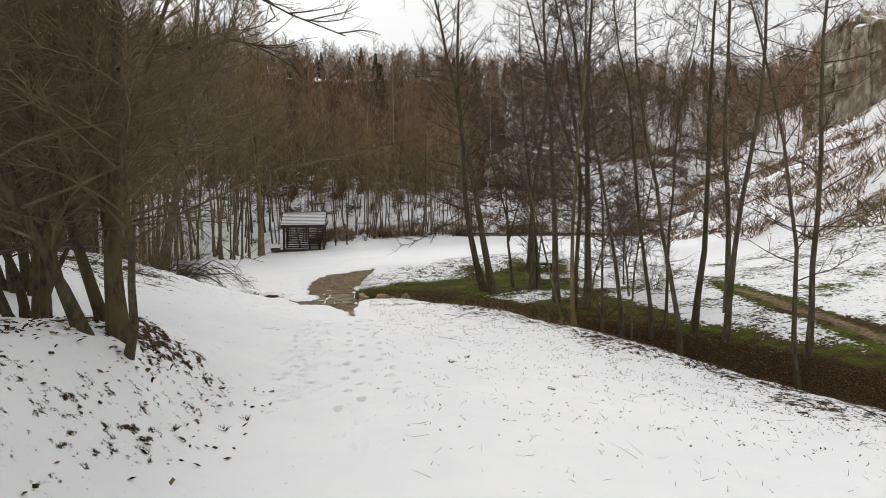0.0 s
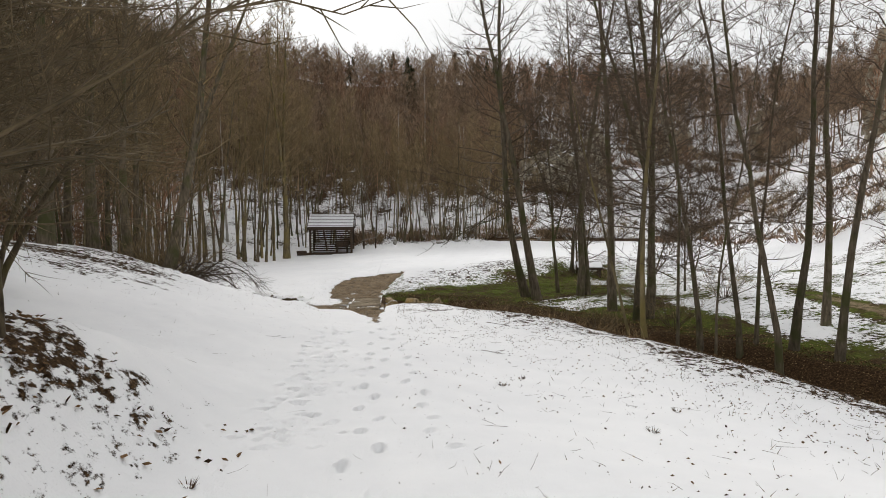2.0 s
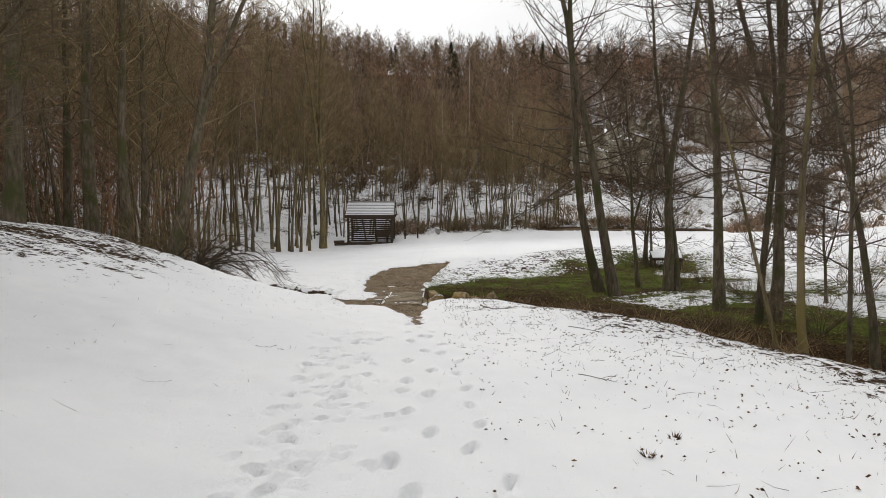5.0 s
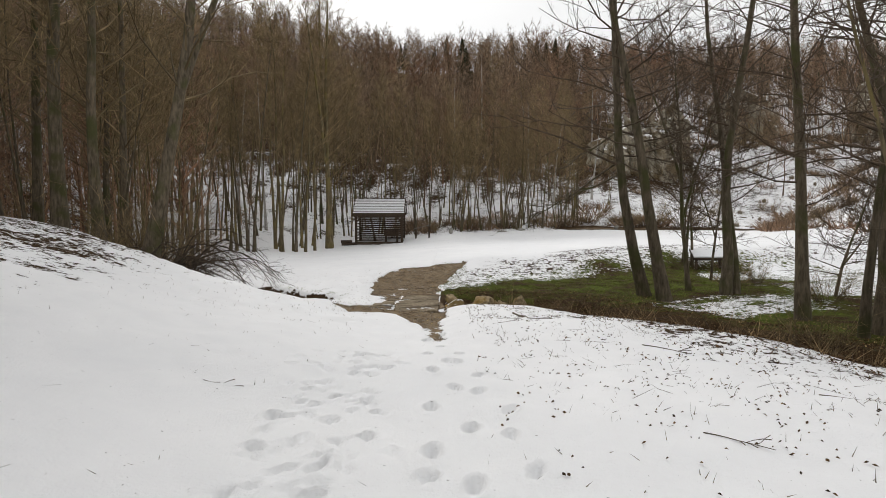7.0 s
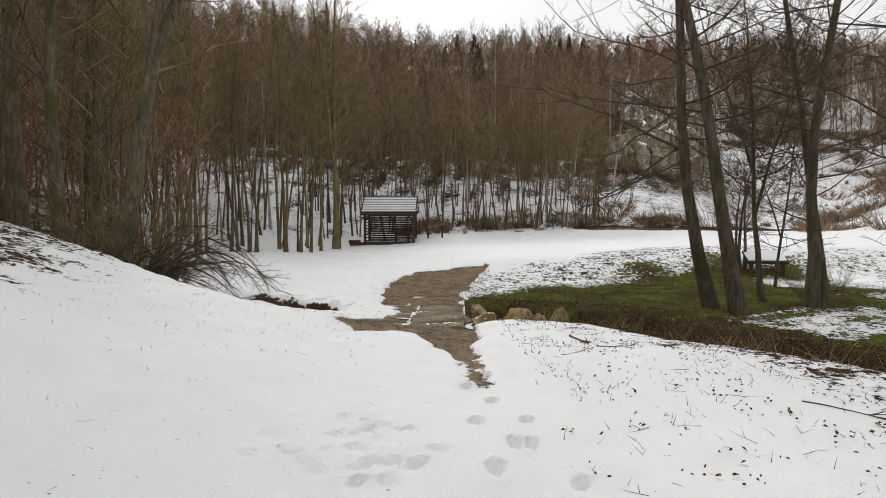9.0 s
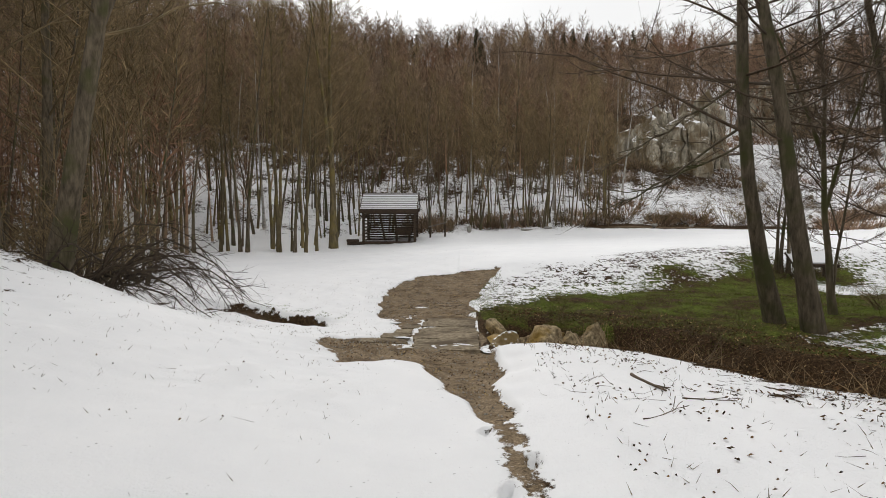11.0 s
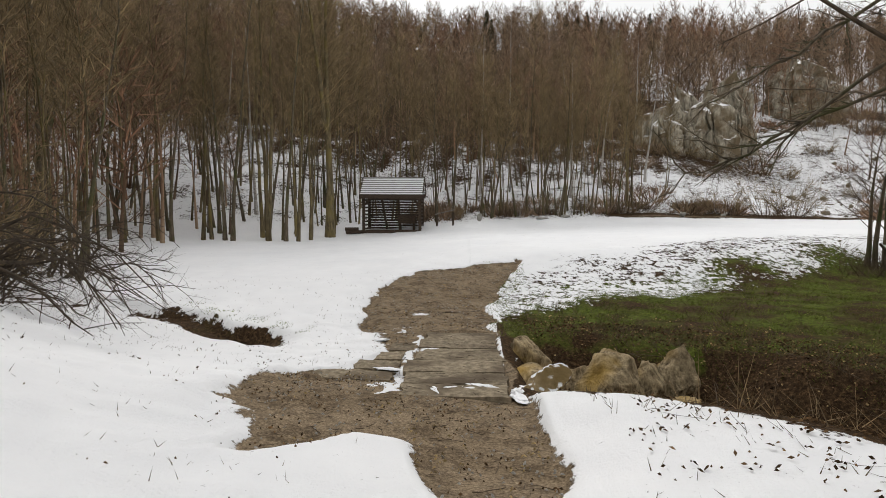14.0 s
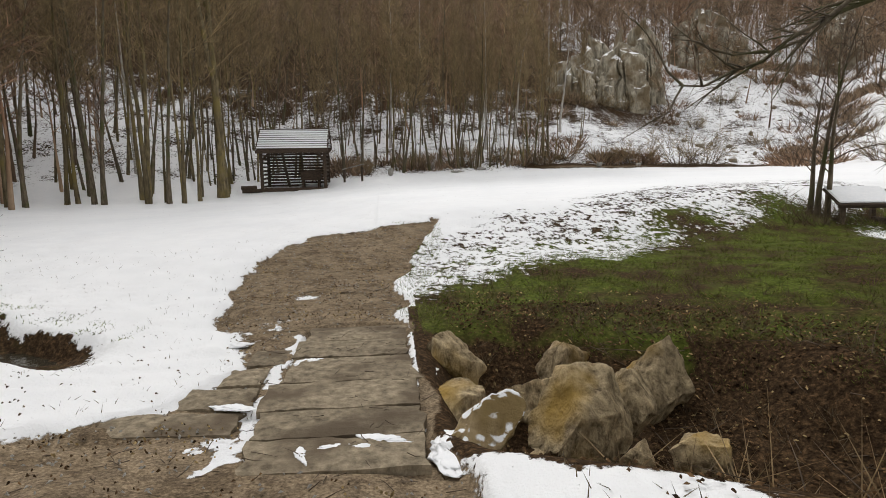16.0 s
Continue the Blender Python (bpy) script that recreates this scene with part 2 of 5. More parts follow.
class Tubes:
    """Collects tapering tubes and twigs as triangles."""

    def __init__(self):
        self.v, self.f, self.n = [], [], 0

    def add(self, v, f):
        self.v.append(v)
        self.f.append(f + self.n)
        self.n += len(v)

    def tube(self, pts, rad, sides=6):
        pts, rad = np.asarray(pts, float), np.asarray(rad, float)
        k = len(pts)
        tan = np.gradient(pts, axis=0)
        tan /= np.linalg.norm(tan, axis=1, keepdims=True) + 1e-9
        ref = np.where(np.abs(tan[:, 2:3]) < 0.9, [[0, 0, 1.0]], [[1.0, 0, 0]])
        u = np.cross(tan, ref)
        u /= np.linalg.norm(u, axis=1, keepdims=True) + 1e-9
        w = np.cross(tan, u)
        a = np.arange(sides) * 2 * np.pi / sides
        ring = pts[:, None] + rad[:, None, None] * (np.cos(a)[None, :, None] * u[:, None] + np.sin(a)[None, :, None] * w[:, None])
        i, j = np.meshgrid(np.arange(k - 1), np.arange(sides), indexing="ij")
        a0, a1 = i * sides + j, i * sides + (j + 1) % sides
        b0, b1 = a0 + sides, a1 + sides
        self.add(ring.reshape(-1, 3), np.concatenate([np.stack([a0, a1, b1], -1).reshape(-1, 3), np.stack([a0, b1, b0], -1).reshape(-1, 3)]))

    def twigs(self, base, way, length, width, rng, bend=0.25):
        """Many thin twigs at once, each with one bend."""
        base, way = np.asarray(base, float).reshape(-1, 3), np.asarray(way, float).reshape(-1, 3)
        n = len(base)
        if not n:
            return
        way = way / (np.linalg.norm(way, axis=1, keepdims=True) + 1e-9)
        length, width = np.broadcast_to(length, n)[:, None], np.broadcast_to(width, n)[:, None]
        side = np.cross(way, rng.normal(size=(n, 3)))
        side /= np.linalg.norm(side, axis=1, keepdims=True) + 1e-9
        other = np.cross(way, side)
        mid = base + way * length * 0.5 + rng.normal(size=(n, 3)) * bend * length * 0.18
        tip = mid + way * length * 0.5 + rng.normal(size=(n, 3)) * bend * length * 0.35 + [0, 0, 1] * length * 0.06
        ring = []
        for c, w in ((base, width * 0.5), (mid, width * 0.34)):
            for q in range(3):
                a = q * 2.0944
                ring.append(c + w * (np.cos(a) * side + np.sin(a) * other))
        ring.append(tip)
        v = np.stack(ring, 1).reshape(-1, 3)
        f = np.array([[0, 1, 4], [0, 4, 3], [1, 2, 5], [1, 5, 4], [2, 0, 3], [2, 3, 5], [3, 4, 6], [4, 5, 6], [5, 3, 6]])
        self.add(v, (np.arange(n)[:, None, None] * 7 + f[None]).reshape(-1, 3))

    def slivers(self, base, way, length, width, rng):
        """The cheapest twigs, one triangle each, for trees far off."""
        n = len(base)
        way = way / (np.linalg.norm(way, axis=1, keepdims=True) + 1e-9)
        side = np.cross(way, rng.normal(size=(n, 3)))
        side /= np.linalg.norm(side, axis=1, keepdims=True) + 1e-9
        length, width = np.broadcast_to(length, n)[:, None], np.broadcast_to(width, n)[:, None]
        v = np.stack([base - side * width / 2, base + side * width / 2, base + way * length], 1).reshape(-1, 3)
        self.add(v, np.arange(3 * n).reshape(-1, 3))

    def arrays(self):
        return np.concatenate(self.v), np.concatenate(self.f)

    def mesh(self, name, material):
        return mesh_of(name, *self.arrays(), material)


def wander(rng, start, way, length, n, wild, rise=0.0):
    """A crooked line of n points from start along way."""
    way = np.asarray(way, float) / np.linalg.norm(way)
    pts, step = [np.asarray(start, float)], length / (n - 1)
    for _ in range(n - 1):
        way = way + rng.normal(size=3) * wild + [0, 0, rise]
        way /= np.linalg.norm(way)
        pts.append(pts[-1] + way * step)
    return np.array(pts)


def along(pts, s):
    k = np.clip(s, 0, 0.9999) * (len(pts) - 1)
    i = int(k)
    return pts[i] + (pts[i + 1] - pts[i]) * (k - i), pts[i + 1] - pts[i]


def tree_arrays(seed, height, r, branches=70, start=0.3, reach=3.0, up=0.25, lean=(0, 0), subs=5, twigs=6, twig_len=0.6, sides=9, wild=0.04, thin=0.009, fork=0, far=False, rise=0.05, girth=0.09, bow=0.0, double=0.0, cheap=False):
    """A bare broadleaf tree at the origin: the trunk's tubes, and the crown's."""
    rng = np.random.default_rng(seed)
    trunk, crown = Tubes(), Tubes()
    stems = []
    n = 5 if far else 12
    axis = wander(rng, (0, 0, -0.25), (lean[0], lean[1], 1), height, n, wild * 0.7, 0.0)
    axis[:, 0] += bow * np.maximum(axis[:, 2], 0) ** 2 / height
    s = np.linspace(0, 1, n)
    rad = r * (1 - 0.93 * s ** 0.9)
    rad[0] *= 1.45
    if not far:
        rad[1] *= 1.08
    trunk.tube(axis, rad, 4 if far else sides)
    stems.append((axis, rad, 1.0))
    if double:
        ax2 = wander(rng, (double, 0.1, -0.25), (lean[0] + 0.035, lean[1], 1), height * 0.92, n, wild * 0.7, 0.0)
        trunk.tube(ax2, rad * 0.8, sides)
        stems.append((ax2, rad * 0.8, 0.8))
    for k in range(fork):
        p, w = along(axis, 0.28 + 0.12 * k)
        a = rng.uniform(0, 6.28)
        ax2 = wander(rng, p, w / np.linalg.norm(w) + 0.45 * np.array([np.cos(a), np.sin(a), 0.2]), height * 0.62, 8, 0.06, 0.05)
        rd2 = np.linspace(r * 0.55, r * 0.05, 8)
        trunk.tube(ax2, rd2, max(5, sides - 2))
        stems.append((ax2, rd2, 0.7))
    tb, tw, tl = [], [], []
    ang = rng.uniform(0, 6.28)
    for axis, rad, share in stems:
        first = start if share == 1.0 else 0.15
        for i in range(int(branches * share)):
            q = first + (1 - first) * ((i + rng.uniform(0, 1)) / (branches * share)) ** 0.9
            p, w = along(axis, q)
            ang += 2.4 + rng.normal() * 0.5
            ln = (reach * (1 - 0.75 * (q - first) / (1 - first)) * rng.uniform(0.45, 1.1) + 0.3) * (1 if share == 1 else 0.8)
            el = up + rng.normal() * 0.18 + 0.5 * q
            way = np.array([np.cos(ang), np.sin(ang), el])
            br = wander(rng, p, way, ln, 3 if far else 5, 0.10 if far else 0.14, rise)
            r0 = min(np.interp(q, np.linspace(0, 1, len(rad)), rad) * 0.5, 0.006 + 0.0085 * ln)
            if far:
                crown.slivers(p[None], (br[-1] - p)[None], ln, girth, rng)
            else:
                crown.tube(br, np.linspace(r0, r0 * 0.25, len(br)), 3)
            if far:
                for _ in range(twigs):
                    b, bw = along(br, rng.uniform(0.15, 1))
                    tb.append(b), tw.append(bw / np.linalg.norm(bw) + rng.normal(size=3) * 0.55 + [0, 0, 0.25]), tl.append(rng.uniform(0.4, 1.1) * twig_len)
                continue
            for k in range(subs):
                b, bw = along(br, rng.uniform(0.2, 1))
                l2 = ln * rng.uniform(0.2, 0.5) + 0.12
                sb = wander(rng, b, bw / np.linalg.norm(bw) + rng.normal(size=3) * 0.6 + [0, 0, 0.15], l2, 4, 0.15, 0.06)
                crown.tube(sb, np.linspace(max(r0 * 0.4, thin * 0.7), thin * 0.35, 4), 3)
                for _ in range(twigs):
                    c, cw = along(sb, rng.uniform(0.1, 1))
                    tb.append(c), tw.append(cw / np.linalg.norm(cw) + rng.normal(size=3) * 0.6 + [0, 0, 0.1]), tl.append(rng.uniform(0.35, 1.1) * twig_len * min(1, 0.35 + l2))
    if tb:
        (crown.slivers if far or cheap else crown.twigs)(np.array(tb), np.array(tw), np.array(tl), thin, rng)
    return trunk, crown


def bush_arrays(seed, stems=26, height=3.0, spread=0.7, r=0.02, subs=6, twigs=7, twig_len=0.4, thin=0.006, base=0.3):
    """A many-stemmed shrub at the origin."""
    rng = np.random.default_rng(seed)
    main, fine = [], Tubes()
    tb, tw, tl = [], [], []
    for i in range(stems):
        a, q = rng.uniform(0, 6.28), rng.uniform(0.15, 1) * spread
        ln = height * rng.uniform(0.55, 1.1)
        st = wander(rng, (np.cos(a) * base * rng.uniform(0, 1), np.sin(a) * base * rng.uniform(0, 1), -0.1), (np.cos(a) * q, np.sin(a) * q, 1), ln, 8, 0.10, 0.0)
        rr = r * rng.uniform(0.5, 1.2)
        main.append(Tubes())
        main[-1].tube(st, np.linspace(rr, rr * 0.2, 8), 5)
        for k in range(subs):
            b, bw = along(st, rng.uniform(0.2, 1))
            l2 = ln * rng.uniform(0.15, 0.4)
            sb = wander(rng, b, bw / np.linalg.norm(bw) + rng.normal(size=3) * 0.6, l2, 4, 0.16, 0.02)
            fine.tube(sb, np.linspace(max(rr * 0.35, thin * 0.7), thin * 0.4, 4), 3)
            for _ in range(twigs):
                c, cw = along(sb, rng.uniform(0.05, 1))
                tb.append(c), tw.append(cw / np.linalg.norm(cw) + rng.normal(size=3) * 0.65), tl.append(rng.uniform(0.3, 1.1) * twig_len)
    fine.twigs(np.array(tb), np.array(tw), np.array(tl), thin, rng)
    return main, fine


# ---- the lie of the land ----
def ease(a, b, v):
    s = np.clip((v - a) / (b - a), 0, 1)
    return s * s * (3 - 2 * s)


def soft(v, k=2.0):
    return k * np.logaddexp(0, v / k)


def lumps(x, y, seed, size):
    """Smooth unevenness, about -1 to 1."""
    rng = np.random.default_rng(seed)
    z = 0
    for k in range(7):
        a, w = rng.uniform(0, 6.28), rng.uniform(0.6, 1.7) * 6.28 / size
        z = z + np.sin((np.cos(a) * x + np.sin(a) * y) * w + rng.uniform(0, 6.28))
    return z / 3.2


CREEK = np.array([(-60, 47), (-22, 36), (-12, 32.2), (-7.6, 30.0), (-5.2, 28.7), (-4.1, 27.9), (-3.3, 27.35), (-2.3, 26.75), (-1.9, 26.5), (0, 26.0), (1.5, 26.0), (2.8, 25.2), (3.8, 23.9), (5.1, 21.7), (6.3, 19.4), (8.0, 16.6), (9.7, 13.2), (10.8, 9.0), (12.5, 3), (16, -8), (24, -40)], float)


def creek_side(x, y):
    """The signed distance from the creek's middle: negative on the bank where the walk begins."""
    best, sign = np.full(np.shape(x), 1e9), np.ones(np.shape(x))
    for (ax, ay), (bx, by) in zip(CREEK[:-1], CREEK[1:]):
        dx, dy = bx - ax, by - ay
        s = np.clip(((x - ax) * dx + (y - ay) * dy) / (dx * dx + dy * dy), 0, 1)
        d = np.hypot(x - ax - s * dx, y - ay - s * dy)
        side = np.where(dx * (y - ay) - dy * (x - ax) > 0, 1.0, -1.0)
        sign = np.where(d < best, side, sign)
        best = np.minimum(best, d)
    return best * sign


def lane(y):
    """Height of the trodden way."""
    a = [-40, 0, 3, 5, 7.2, 10, 12, 16, 18, 20, 22, 24, 25.4, 27, 29]
    b = [3.0, 2.12, 1.62, 1.36, 1.13, 0.86, 0.76, 0.66, 0.54, 0.38, 0.2, 0.05, 0.0, -0.03, 0.02]
    return sum(np.interp(y + o, a, b) for o in (-0.8, -0.4, 0, 0.4, 0.8)) / 5


def path_edges(y):
    left = np.interp(y, [19.4, 20.6, 21.2, 21.8, 22.6, 23.1, 23.4, 24.6, 25.3, 25.6, 26.4, 27.3, 28.4, 29.6, 31.2, 33.0, 34.3], [0.36, 0.2, 0.08, -0.12, -0.38, -0.6, -2.0, -2.2, -1.9, -1.45, -1.1, -1.5, -1.75, -1.95, -1.85, -1.3, 1.2])
    right = np.interp(y, [19.4, 20.6, 22, 23.2, 23.9, 24.5, 27, 30, 32.2, 33.6, 34.6], [0.37, 0.5, 0.52, 0.62, 0.66, 0.42, 0.36, 0.36, 0.75, 1.15, 1.3])
    return left, right


def bare_path(x, y):
    """How far inside the snow-free path a place lies, in metres."""
    left, right = path_edges(y)
    inside = np.minimum(x - left, right - x)
    inside = np.minimum(inside, np.minimum(y - 19.4, 34.5 - y))
    wing = np.minimum(np.minimum(x + 1.76 + 0.12 * lumps(x, y, 5, 1.5), -0.6 - x), np.minimum(y - (22.0 + 0.28 * ease(-1.15, -1.75, x) + 1.25 * np.exp(-((x + 0.8) / 0.52) ** 2)), 25.2 - y))
    return np.maximum(inside, wing) + 0.09 * lumps(x, y, 3, 0.9)


_r = np.random.default_rng(11)
STEPS = []
for _k in range(25):
    _y = 6.2 + 0.58 * _k
    STEPS.append((float(np.interp(_y, [6, 14.4, 17, 20.6], [0.78, 0.68, 0.48, 0.35])) + 0.10 * (-1) ** _k + _r.normal() * 0.04, _y + _r.normal() * 0.06, 0.055, _r.normal() * 0.2, 0.055, 0.13))
for _k in range(15):
    _y = 8.5 + 0.62 * _k
    STEPS.append((float(np.interp(_y, [8, 14, 17.4], [1.45, 1.17, 0.68])) + 0.07 * (-1) ** _k + _r.normal() * 0.04, _y, 0.045, -0.25 + _r.normal() * 0.2, 0.05, 0.12))
for _k in range(170):
    _y = 8.6 + 8.6 * _r.uniform()
    STEPS.append((float(np.interp(_y, [8, 14, 17], [-0.05, -0.2, -0.45])) + _r.normal() * 0.27, _y, 0.018 + 0.05 * _r.uniform() ** 2, _r.normal() * 0.9, _r.uniform(0.035, 0.06), _r.uniform(0.05, 0.12)))


def lip(x):
    """Where the near snow ends above the mouth of the culvert."""
    return np.interp(x, [0.5, 1.0, 1.6, 2.3, 2.7, 3.4], [24.5, 24.0, 23.6, 23.2, 22.75, 22.1])


def land(x, y, detail=True):
    x, y = np.asarray(x, float), np.asarray(y, float)
    d = creek_side(x, y)
    # the bank where the walk begins
    near = lane(y)
    fall = np.interp(y, [0, 12, 17, 24], [0.11, 0.085, 0.035, 0.0])
    near = near - fall * soft(x - 1.2, 0.6) + 0.16 * ease(16, 20, y) * ease(0.4, 1.1, x) * ease(26, 23, y)
    low = ease(13, 8, y)
    rim = 0.20 * soft(-x - 0.9, 0.5) + 0.012 * soft(-x - 0.9, 0.5) ** 2
    rim = 2.3 - soft(2.3 - rim, 0.3)
    near = near + (1 - low) * rim + low * (1.2 * ease(-0.4, -2.1, x) + 0.04 * soft(-x - 1.8, 0.6))
    near = np.where(x < -30, np.minimum(near, 8), near)
    width = np.interp(x, [-8, -3, -1, 1], [6.0, 4.0, 2.4, 1.5])
    near = 0.02 + (near - 0.02) * ease(0.5, width, -d) + 0.06 * ease(1.2, 2.0, -d) * ease(3.4, 2.0, -d) * (x > 0.6)
    near = near - 0.27 * ease(lip(x) + 0.05, lip(x) + 0.8, y) * ease(0.55, 0.95, x) * ease(4.2, 3.2, x)
    # the meadow, its green hollow and the right-hand flat
    far58 = np.interp(x, [-14, -8, -5, 0, 6, 13, 20], [-0.14, -0.16, -0.06, 0.38, 0.57, 0.88, 1.0])
    near36 = np.where(x > 0, 0.52 + 0.045 * np.minimum(x, 10), 0.5 * np.exp(0.25 * np.minimum(x, 0)))
    rise = np.interp(x, [-4, 0, 2, 5, 11, 20], [30, 32.5, 33.6, 34.2, 35.2, 36])
    meadow = 0.03 + (near36 - 0.03) * ease(rise - 2.2, rise + 2.2, y) + (far58 - near36) * ease(36, 60, y)
    meadow = meadow + 0.35 * ease(11, 17, x) * ease(36, 28, y) + 0.12 * ease(2.5, 5, d) * ease(33, 28, y) * (x > 2)
    z = near + (meadow - near) * ease(-0.5, 0.5, d)
    # the bed of the creek, which a culvert carries under the bridge
    open_bed = ease(0.42, 1.0, x) + ease(-2.0, -3.5, x)
    bed = np.interp(x, [-12, -7, -4.5, -3, 1, 5, 10], [0.06, 0.09, 0.18, 0.28, 0.5, 0.58, 0.65])
    z = z - bed * open_bed * ease(np.where(x < 0, np.where(d > 0, 0.38, 0.55), 1.5), np.where(x < 0, np.where(d > 0, 0.2, 0.05), 0.45), np.abs(d) + np.where(x < 0, 0.06, 0.12) * lumps(x, y, 9, 2.2))
    # hills
    foot = np.where(x < -9, 62 + 0.75 * (x + 9), 62 + 0.3 * np.clip(x - 8, 0, 20))
    hill = 0.395 * soft(y - foot, 3.0)
    hill = 39 - soft(39 - hill, 3.0) + 0.06 * soft(y - 165, 5.0)
    east = 0.60 * soft(x - 26.5 - 0.25 * np.clip(y - 40, -20, 60), 3.0)
    east = 24 - soft(24 - east, 3.0) + 0.05 * soft(x - 80, 5.0)
    west = 0.34 * soft(-x - 30, 4.0)
    west = 24 - soft(24 - west, 3.0)
    south = 0.2 * soft(-y - 30, 4.0)
    south = 16 - soft(16 - south, 3.0)
    z = z + np.maximum(np.maximum(hill, 0), np.maximum(east, 0) * ease(170, 110, y)) + np.maximum(west, 0) * ease(70, 45, y) + np.maximum(south, 0)
    wild = ease(60, 75, y) + ease(24, 32, x) + ease(-12, -24, x)
    z = z + np.minimum(wild, 1) * (0.7 * lumps(x, y, 21, 23) + 0.12 * lumps(x, y, 22, 7))
    if detail:
        z = z + 0.03 * lumps(x, y, 31, 3.1) + 0.012 * lumps(x, y, 32, 0.9)
        z = z + (0.012 * lumps(x, y, 33, 0.42) + 0.03 * np.maximum(lumps(x, y, 34, 1.3), 0)) * ease(18.5, 21, y) * ease(34, 31, y) * ease(-0.6, -1.4, x) * ease(-9, -7, x)
        b = bare_path(x, y)
        z = z - 0.13 * ease(-0.70, -0.62, x) * ease(0.34, 0.26, x) * ease(24.52, 24.62, y) * ease(27.6, 27.5, y)
        z = z - 0.055 * ease(-0.07, 0.05, b) + 0.09 * np.exp(-((x + 0.75) / 0.55) ** 2 - ((y - 22.0) / 0.9) ** 2)
        for sx, sy, deep, turn, wide, long in STEPS:
            m = (np.abs(x - sx) < 0.4) & (np.abs(y - sy) < 0.5)
            if m.any():
                u = (x[m] - sx) * math.cos(turn) + (y[m] - sy) * math.sin(turn)
                v = (y[m] - sy) * math.cos(turn) - (x[m] - sx) * math.sin(turn)
                q = (u / wide) ** 2 + (v / long) ** 2
                z[m] += 2.0 * deep * (0.16 * np.exp(-((np.sqrt(q) - 1.4) / 0.3) ** 2) - (0.55 + 0.45 * np.clip(v / long, -1, 1)) * np.exp(-q ** 4)) * ease(-0.02, -0.2, b[m])
    return z


def gz(x, y):
    return float(land(np.array([float(x)]), np.array([float(y)]), False)[0])


def cover(x, y):
    """How much snow, trodden earth and green grass lie at a place."""
    d = creek_side(x, y)
    b = bare_path(x, y)
    snow = np.full(np.shape(x), 1.05)
    l1, l2 = lumps(x, y, 41, 4.0), lumps(x, y, 42, 1.3)
    # near field: thin towards the creek's edge, leaves under the shrubs of the bank
    snow = np.where((d < 0) & (x > 0.8), 0.56 + 0.5 * ease(20.5, 22.4, y) * ease(26, 24.6, y + 0.8 * x - 1.6) + 0.52 * ease(1.7, 4.2, -d + 0.5 * l1), snow)
    bank = ease(-0.3, -1.1, x) * ease(14, 9, y) * (d < 0)
    snow = snow - bank * (0.27 + 0.12 * l1) * ease(11, 9, y)
    snow = snow - 0.5 * np.exp(-((x + 2.0) / 0.8) ** 2 - ((y - 7.8) / 0.8) ** 2)
    brow = ease(-4.9, -6.2, x + 0.25 * (y - 22) - 0.5 * l2) * ease(14, 19, y) * (d < 0)
    snow = snow - brow * (0.50 + 0.1 * l1)
    # beyond the creek
    edge = np.interp(x, [0.3, 1, 2, 4, 7, 12, 20], [28.0, 29.0, 30.0, 31.2, 34.2, 35.5, 30])
    right = (d > 0) & (x > 0.5)
    s2 = 0.02 + 0.60 * ease(edge - 1.6, edge + 0.9, y + 0.7 * l1) + 0.46 * ease(edge + 3.2, edge + 6.0, y + 0.5 * l1)
    s2 = np.maximum(s2, (0.62 + 0.12 * l2) * np.exp(-((x - 7.9) / 2.6) ** 4 - ((y - 24.4 - 0.2 * (x - 6)) / 1.7) ** 4))
    s2 = np.where(x > 9, np.maximum(s2, (0.66 + 0.14 * l1) * ease(8.5, 12, x + l1) * ease(1.5, 4, d)), s2)
    snow = np.where(right, s2, snow)
    snow = np.where((np.abs(d) < 2.3) & (x > 0.4), np.minimum(snow, 0.14 + (0.5 + 0.4 * ease(20.2, 22.2, y)) * ease(1.0, 1.65, np.abs(d) - 0.62 * ease(0.7, 2.2, x) * ease(19, 23, y) + 0.15 * l2) * (d < 0)), snow)
    cut = ease(-0.22, 0.0, d) * ease(0.46, 0.24, d + 0.06 * l2 + 0.03 * lumps(x, y, 43, 0.5)) * ease(-2.2, -3.0, x) * (1 - 0.8 * ease(-3.8, -6.5, x + 0.5 * l2))
    snow = np.where(x < -1.5, snow - cut, snow)
    snow = np.where((d < 0) & (x > 0.45) & (x < 3.4), snow * (1 - 0.9 * ease(lip(x) - 0.08, lip(x) + 0.22, y + 0.10 * l2) * ease(0.45, 0.7, x)), snow)
    # woods and slopes
    wood = np.minimum(ease(58, 64, y - 0.75 * np.minimum(x + 9, 0)) + ease(23, 30, x) * ease(60, 30, y) * 0.6, 1)
    snow = snow - wood * (0.36 + 0.14 * l1 + 0.10 * l2 + 0.5 * ease(66, 88, y) * ease(34, 22, x))
    snow = snow - 0.25 * ease(-10, -15, x + 0.15 * (y - 30)) * ease(16, 24, y) * ease(47, 40, y + 0.4 * x)
    scree = np.exp(-((x - 34 - 0.12 * (y - 70)) / 9.0) ** 2) * ease(62, 68, y) * ease(104, 92, y)
    snow = snow + (-0.06 + 0.26 * l1 + 0.2 * l2) * scree - 0.25 * np.exp(-((y - 61.5 - 0.03 * x) / 2.2) ** 2) * ease(-3, 0, x) * ease(30, 22, x)
    far_lane = np.exp(-((y - 60.5 - 0.06 * x) / 0.8) ** 2) * ease(8, 12, x) * ease(34, 28, x)
    snow = snow - far_lane * 0.9
    track = np.exp(-((x - 14.95 - 0.17 * (y - 22)) / 0.42) ** 2) * ease(8, 12, y) * ease(25, 21.5, y)
    snow = snow - track * 0.95
